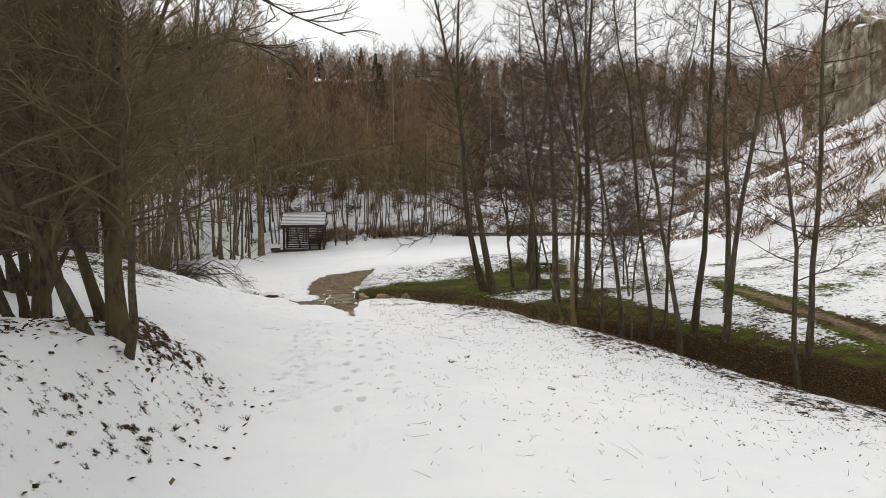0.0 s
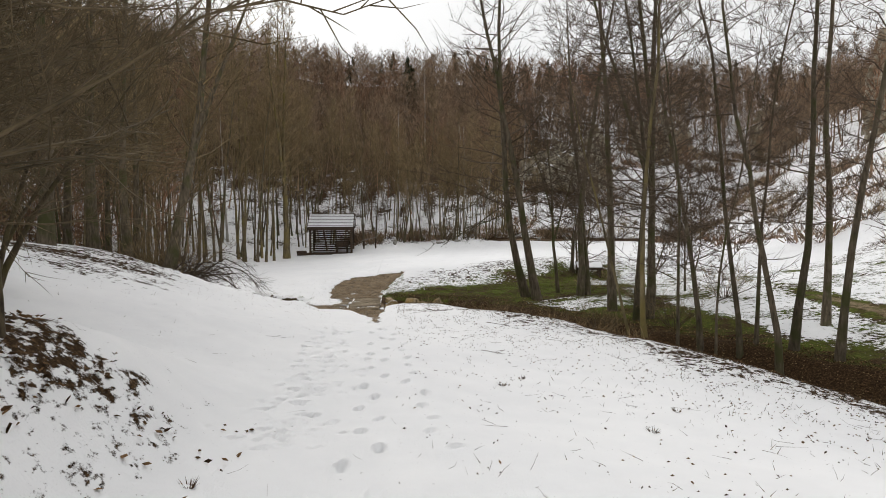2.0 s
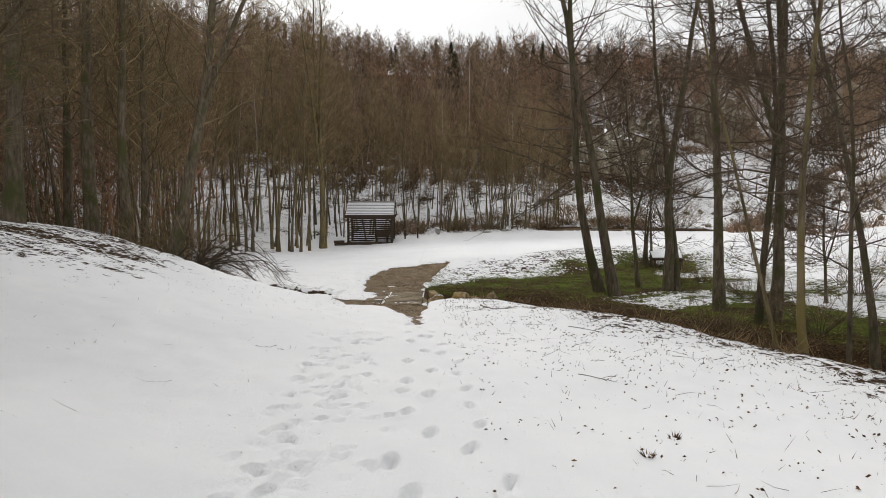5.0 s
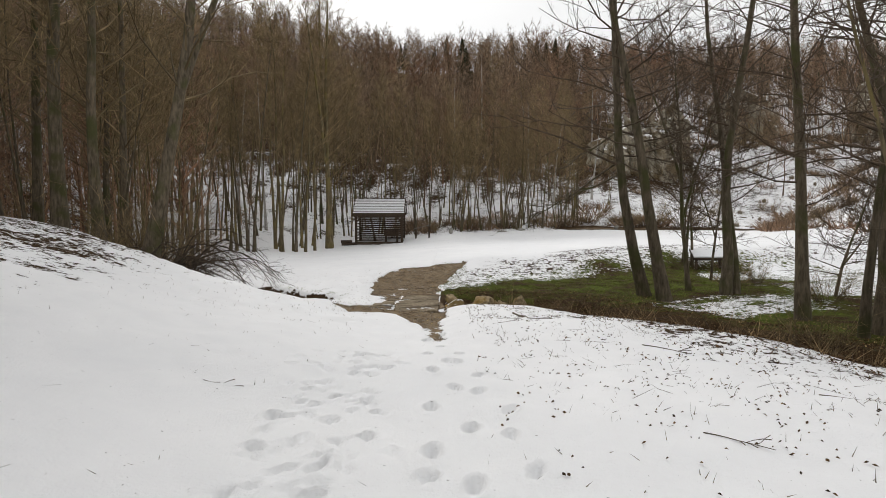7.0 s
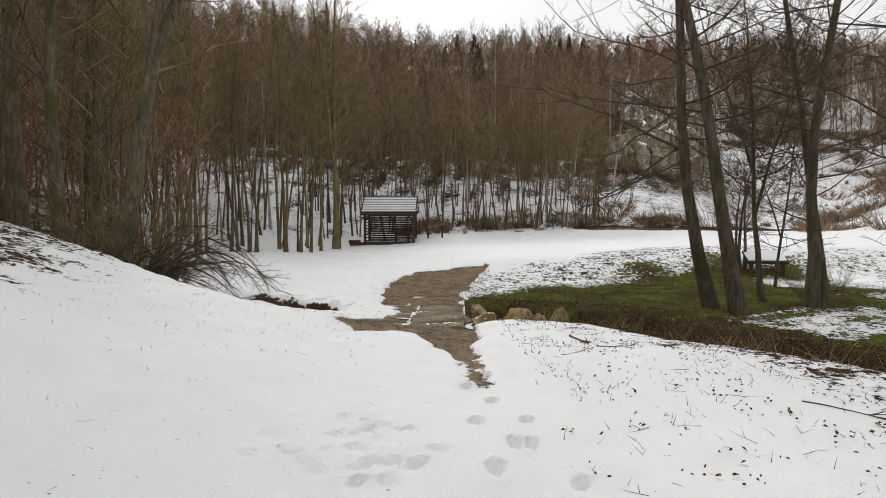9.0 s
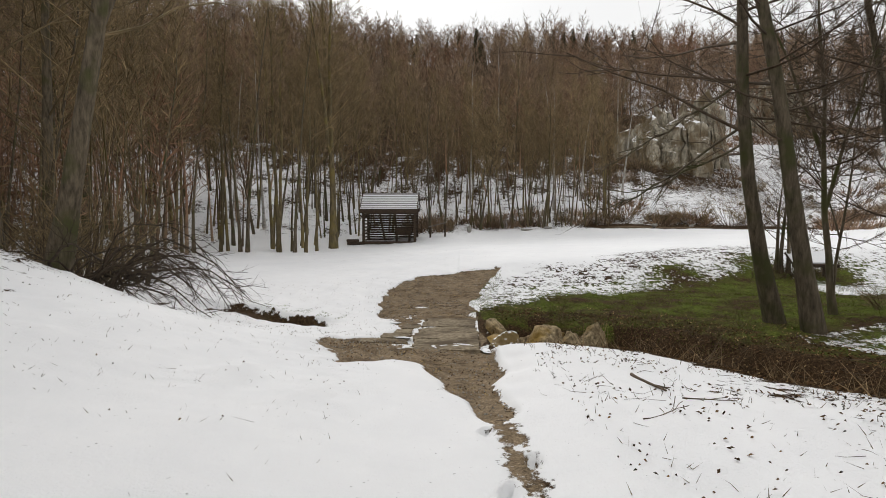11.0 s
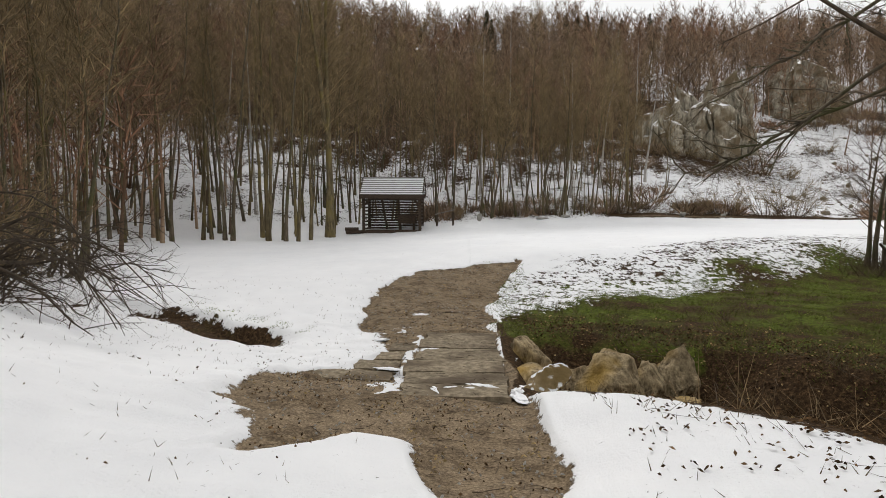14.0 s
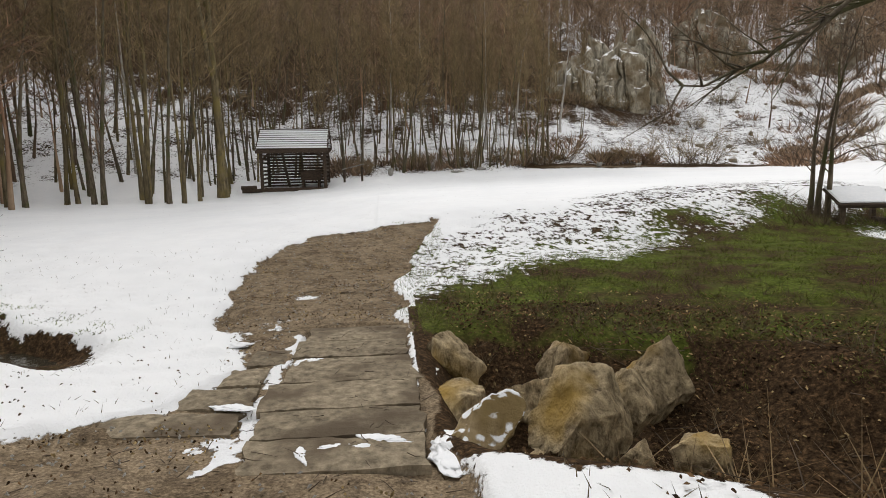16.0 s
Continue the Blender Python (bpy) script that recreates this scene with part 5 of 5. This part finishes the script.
part("panel", slanted(-0.65, 0.65, -0.37, 0.37, -0.03, 0.03, 0.008), M_WOOD, board)
part("snow_sheet", slanted(-0.64, 0.64, -0.36, 0.36, 0.033, 0.085, 0.022), M_SNOW, board, "thick white snow")
part("rail", slanted(-0.68, 0.68, -0.43, -0.372, -0.05, 0.05, 0.008), M_WOOD, board)
for sx in (0.12, 1.18):
    part("leg", beam_bm((sx, 0.05, -0.25), (sx, 0.05, 0.68), 0.10), M_WOOD, board)
    part("leg", beam_bm((sx, 0.60, -0.25), (sx, 0.60, 0.93), 0.10), M_WOOD, board)
    part("stretcher", box_bm(sx - 0.04, sx + 0.04, 0.105, 0.545, 0.3, 0.38), M_WOOD, board)
for k, (sx, sy) in enumerate(((0.03, 0.02), (0.18, -0.1), (-0.12, 0.1))):
    tree("small_tree", tree_arrays(850 + k, 4.8 - 0.5 * k, 0.075, 20, 0.28, 1.4, 0.5, (0.12 * (k - 1), 0), 3, 4, 0.4, sides=7, thin=0.008), M_ALDER, M_TWIG, 10.25 + sx, 34.6 + sy, 40 * k, 1.0, "small bare many-stemmed tree on the brow of the meadow", "small tree stems")

# ---- litter, grass and fallen wood ----
def ground_at(x, y):
    x, y = np.asarray(x, float), np.asarray(y, float)
    return np.where((x > -0.7) & (x < 0.36) & (y > 24.5) & (y < 27.6), 0.024 - 0.012 * (y - 25.4), land(x, y))


def scatter(n, x0, x1, y0, y1, seed, test):
    r2 = np.random.default_rng(seed)
    x, y = r2.uniform(x0, x1, n), r2.uniform(y0, y1, n)
    ok = test(x, y, r2.uniform(size=n))
    return x[ok], y[ok], r2


def blades(name, spots, length, width, lean, material, label):
    x, y, r2 = spots
    t4 = Tubes()
    n = len(x)
    way = np.stack([r2.normal(size=n) * lean, r2.normal(size=n) * lean, np.ones(n)], 1)
    t4.slivers(np.stack([x, y, ground_at(x, y) - 0.01], 1), way, r2.uniform(0.4, 1.2, n) * length, width, r2)
    tagged(new(name, t4.mesh(name, material)), label, "grass", kind="stuff")


def clumped(x, y, size, seed, level):
    return lumps(x, y, seed, size) > level


side = creek_side
blades("dry_grass", scatter(90000, 0.9, 10, 5, 24.5, 51, lambda x, y, u: (side(x, y) < -1.2) & (u < np.exp(side(x, y) * 0.5 + 0.9) * 0.45 + 0.014) & clumped(x, y, 1.1, 52, -0.1) & clumped(x, y, 0.35, 50, 0.1)), 0.10, 0.008, 0.9, M_STALK, "thin dry grass standing through the snow")
blades("meadow_stalks", scatter(60000, -9, -0.8, 12, 33, 83, lambda x, y, u: (bare_path(x, y) < -0.05) & (u < 0.03 + 0.13 * (y > 19) + 0.2 * np.exp(-np.abs(side(x, y) + 1.2) * 0.9) + 0.10 * np.exp(bare_path(x, y) * 4)) & clumped(x, y, 0.9, 84, 0.1) & clumped(x, y, 0.3, 85, 0.0)), 0.07, 0.007, 0.9, M_STALK, "thin dry stalks in the snow beside the path")
blades("dead_reeds", scatter(30000, 1.3, 8.5, 16, 25.6, 53, lambda x, y, u: (np.abs(side(x, y) + 1.15) < 0.6) & clumped(x, y, 1.0, 54, -0.2) & clumped(x, y, 0.3, 49, 0.25)), 0.46, 0.009, 0.9, M_DRY, "bent dead stalks along the creek's bank")
blades("green_grass", scatter(230000, 0.6, 13, 25, 36, 55, lambda x, y, u: (side(x, y) > 1.0) & (y < np.interp(x, [0.5, 2, 4, 7, 12], [29, 30.6, 32, 34.6, 35.6])) & clumped(x, y, 0.8, 56, -0.35) & (u < np.interp(x, [0, 6, 13], [1, 0.6, 0.3]))), 0.06, 0.007, 1.1, M_GREEN, "short green grass in the hollow beyond the creek")
blades("hollow_stalks", scatter(70000, 0.8, 12, 24.5, 34, 91, lambda x, y, u: (side(x, y) > 0.5) & (side(x, y) < 5.5) & (u < np.exp(-np.maximum(side(x, y) - 1.8, 0) * 0.7)) & clumped(x, y, 1.4, 92, -0.1) & clumped(x, y, 0.35, 93, 0.1)), 0.17, 0.008, 0.9, M_STALK, "withered brown stalks on the creek's far bank")
blades("grass_tussocks", scatter(40000, 0.8, 12, 26.5, 35, 94, lambda x, y, u: (side(x, y) > 1.5) & (y < np.interp(x, [0.5, 2, 4, 7, 12], [29, 30.6, 32, 34.6, 35.6])) & clumped(x, y, 1.1, 96, 0.25) & clumped(x, y, 0.3, 95, 0.3)), 0.15, 0.009, 0.8, M_GREEN, "taller tussocks of green grass in the hollow")
blades("bank_grass", scatter(9000, -5, -2.3, 26, 32, 57, lambda x, y, u: (side(x, y) > 0.4) & (side(x, y) < 0.85) & clumped(x, y, 0.6, 58, -0.2)), 0.05, 0.012, 1.0, M_GREEN, "dark green grass hanging over the creek")
blades("withered_weeds", scatter(5000, 9.0, 13.0, 33.8, 37.0, 81, lambda x, y, u: (u < np.exp(-((x - 10.2) / 0.9) ** 2 - ((y - 34.3) / 0.8) ** 2))), 0.45, 0.012, 0.7, M_STALK, "withered brown weeds round the small tree")
blades("path_grass", scatter(5000, 0.3, 1.3, 27, 34, 59, lambda x, y, u: (bare_path(x, y) < -0.02) & (bare_path(x, y) > -0.4)), 0.07, 0.008, 1.0, M_GREEN, "grass along the edge of the path")


def leaves(name, spots, size, material, label):
    x, y, r2 = spots
    n = len(x)
    z = ground_at(x, y) + 0.012
    a, s = r2.uniform(0, 6.28, n), size * r2.uniform(0.5, 1.4, n)
    u = np.stack([np.cos(a), np.sin(a), r2.normal(size=n) * 0.35], 1) * s[:, None]
    w = np.stack([-np.sin(a), np.cos(a), r2.normal(size=n) * 0.35], 1) * s[:, None] * 0.6
    c = np.stack([x, y, z + np.abs(r2.normal(size=n)) * 0.01], 1)
    v = np.stack([c - u, c - w, c + u, c + w, c + [0, 0, 0.012]], 1).reshape(-1, 3)
    f = (np.arange(n)[:, None, None] * 5 + np.array([[0, 1, 4], [1, 2, 4], [2, 3, 4], [3, 0, 4]])[None]).reshape(-1, 3)
    tagged(new(name, mesh_of(name, v, f, material, False)), label, "leaves", kind="stuff")


leaves("leaf_litter", scatter(9000, -7, -0.3, 2.5, 14, 61, lambda x, y, u: (y < 9.2) & (u < 0.10 + 0.6 * np.exp(-((x + 2.2) / 1.3) ** 2 - ((y - 7.2) / 1.5) ** 2)) & clumped(x, y, 0.9, 62, 0.0)), 0.035, M_LEAF, "dark dead leaves lying on the snow of the bank")
leaves("fallen_leaves", scatter(46000, 1.0, 10, 6, 25, 63, lambda x, y, u: (side(x, y) < -1.0) & (u < 0.66 * np.exp(side(x, y) * 0.5 + 0.5) + 0.008) & clumped(x, y, 1.2, 64, -0.1)), 0.017, M_LEAF, "dead leaves scattered on the snow near the creek")
leaves("creek_leaves", scatter(16000, -8, -1.0, 19, 32, 86, lambda x, y, u: (bare_path(x, y) < -0.03) & (u < 0.03 + 0.22 * np.exp(-np.abs(side(x, y) + 0.7) * 1.3) + 0.10 * np.exp(bare_path(x, y) * 5)) & clumped(x, y, 0.8, 87, 0.0)), 0.011, M_LEAF, "dark leaf scraps on the snow beside the creek")
leaves("bank_litter", scatter(60000, 0.8, 11, 13, 28.5, 65, lambda x, y, u: (np.abs(side(x, y)) < 2.4) & (side(x, y) > -1.7) & (u < 0.7)), 0.022, M_LEAF, "brown leaf litter on the creek's banks")
leaves("tan_litter", scatter(26000, 0.8, 11, 13, 29, 66, lambda x, y, u: (side(x, y) > -1.5) & (side(x, y) < 3.2) & (u < 0.35)), 0.018, M_TAN, "pale fallen leaves on the creek's far bank")
leaves("path_leaves", scatter(5500, -2.2, 1.0, 20, 34.5, 68, lambda x, y, u: (bare_path(x, y) > 0.0) & clumped(x, y, 0.7, 69, 0.0) & ~((y > 24.5) & (y < 27.6) & (x > -0.8))), 0.011, M_LEAF, "dark leaf scraps trodden into the path")
leaves("path_straw", scatter(5000, -2.2, 1.0, 20, 34.5, 70, lambda x, y, u: (bare_path(x, y) > 0.0) & clumped(x, y, 1.1, 72, 0.2) & ~((y > 24.5) & (y < 27.6) & (x > -0.8))), 0.013, M_TAN, "pale leaf scraps and straw on the path")
leaves("path_chips", scatter(2600, -2.2, 1.0, 20, 35, 67, lambda x, y, u: (bare_path(x, y) > 0.02) & ~((y > 24.5) & (y < 27.6) & (x > -0.8))), 0.014, M_STONE, "small stones and chips trodden into the path")


def sticks(name, spots, length, width, material, label, flat=0.12):
    x, y, r2 = spots
    n = len(x)
    a = r2.uniform(0, 6.28, n)
    t5 = Tubes()
    t5.twigs(np.stack([x, y, ground_at(x, y) + 0.012], 1), np.stack([np.cos(a), np.sin(a), np.abs(r2.normal(size=n)) * flat], 1), r2.uniform(0.3, 1.2, n) * length, width, r2, 0.3)
    tagged(new(name, t5.mesh(name, material)), label, "twigs", kind="stuff")


sticks("fallen_twigs", scatter(2600, 1.2, 9.5, 5, 24, 71, lambda x, y, u: (side(x, y) < -1.2) & (u < 0.10 + 0.4 * np.exp(side(x, y) * 0.5 + 0.6))), 0.30, 0.005, M_TWIG, "thin fallen twigs on the snow")
sticks("path_twigs", scatter(900, -2.2, 1.0, 19.8, 35, 73, lambda x, y, u: bare_path(x, y) > 0), 0.17, 0.007, M_TWIG, "broken twigs lying on the muddy path", 0.03)
sticks("meadow_twigs", scatter(90, -4, 1.0, 6, 22, 75, lambda x, y, u: u < 0.35), 0.22, 0.003, M_TWIG, "a few thin twigs lying on the snow")
sticks("brook_twigs", scatter(900, 1.5, 9, 15, 27, 77, lambda x, y, u: np.abs(side(x, y)) < 1.6), 0.6, 0.010, M_TWIG, "twigs fallen into the creek bed", 0.35)


def fallen_branch(x, y, turn, length, r, seed):
    r2 = np.random.default_rng(seed)
    t6 = Tubes()
    line = wander(r2, (0, 0, r * 0.7), (1, 0, 0.03), length, 7, 0.10)
    line[:, 2] = r * 0.7 + 0.3 * (line[:, 2] - r * 0.7) * (r < 0.02)
    t6.tube(line, np.linspace(r, r * 0.45, 7), 7)
    for k in range(4):
        p, w = along(line, r2.uniform(0.3, 1))
        sb = wander(r2, p, w / np.linalg.norm(w) + r2.normal(size=3) * [0.5, 0.7, 0.25] + [0, 0, 0.2], length * 0.35, 4, 0.15)
        t6.tube(sb, np.linspace(r * 0.35, 0.004, 4), 4)
    ob = new("fallen_branch", t6.mesh("fallen_branch", M_TWIG))
    z0, z1 = ground_at([x, x + length * math.cos(radians(turn))], [y, y + length * math.sin(radians(turn))])
    ob.matrix_basis = pose(x, y, float(z0), 0, -math.degrees(math.atan2(z1 - z0, length)), turn)
    tagged(ob, "fallen mossy branch lying in the snow", "branch", "fallen branches")


for spec in ((1.88, 21.45, -95, 0.8, 0.02, 1), (1.45, 19.6, 20, 0.4, 0.006, 2), (3.2, 17.8, -25, 0.6, 0.007, 3), (2.6, 14.4, -30, 0.5, 0.005, 4), (2.0, 20.3, -10, 0.45, 0.007, 5), (-1.55, 15.2, -30, 0.32, 0.004, 6), (4.2, 15.6, -20, 0.7, 0.006, 7), (-0.45, 29.3, 20, 0.7, 0.012, 8)):
    fallen_branch(*spec)

# small dark tufts standing in the snow
for k, (x, y) in enumerate(((2.95, 12.25), (2.57, 11.8), (3.9, 9.6), (-0.5, 7.6), (-0.62, 7.0), (-0.9, 6.2), (4.7, 10.7))):
    r2 = np.random.default_rng(900 + k)
    t7 = Tubes()
    n7 = 40
    a7 = r2.uniform(0, 6.28, n7)
    z7 = float(ground_at([x], [y])[0])
    t7.slivers(np.stack([np.cos(a7) * 0.03, np.sin(a7) * 0.03, 0 * a7 - 0.01], 1), np.stack([np.cos(a7) * 0.7, np.sin(a7) * 0.7, r2.uniform(0.3, 1.2, n7)], 1), r2.uniform(0.03, 0.09, n7), 0.012, r2)
    ob = new("grass_tuft", t7.mesh("grass_tuft", M_LEAF))
    ob.matrix_basis = pose(x, y, z7)
    tagged(ob, "small dark tuft of grass standing in the snow", "grass", "grass tufts")

# loose stones on the snowy scree below the cliffs
r8 = np.random.default_rng(88)
sv, sf, sn = [], [], 0
pebble = rock_mesh("pebble", 5, 1, 0.8, 0.7, M_STONE, 8, 1, 0.1)
pv = np.array([v.co[:] for v in pebble.vertices])
pf = np.array([p.vertices[:] for p in pebble.polygons])
bpy.data.meshes.remove(pebble)
for _ in range(300):
    y = r8.uniform(63, 98)
    x = (y - 19) * r8.uniform(0.29, 0.72)
    if r8.uniform() < 0.25:
        x, y = r8.uniform(24, 46), r8.uniform(28, 62)
    s = 0.25 + 0.75 * r8.uniform() ** 3
    a = r8.uniform(0, 6.28)
    rot = np.array([[math.cos(a), -math.sin(a), 0], [math.sin(a), math.cos(a), 0], [0, 0, 1]])
    sv.append((pv * s * r8.uniform(0.6, 1.2, 3)) @ rot.T + [x, y, gz(x, y) - 0.32 * s])
    sf.append(pf + sn)
    sn += len(pv)
tagged(new("scree_stones", mesh_of("scree_stones", np.concatenate(sv), np.concatenate(sf), snow_top("scree_stone", (0.07, 0.055, 0.04), (0.30, 0.26, 0.2), (0.16, 0.12, 0.075), 3.0, 5, 0.75), False)), "loose grey-brown stones on the snowy scree slope", "stones", kind="stuff")
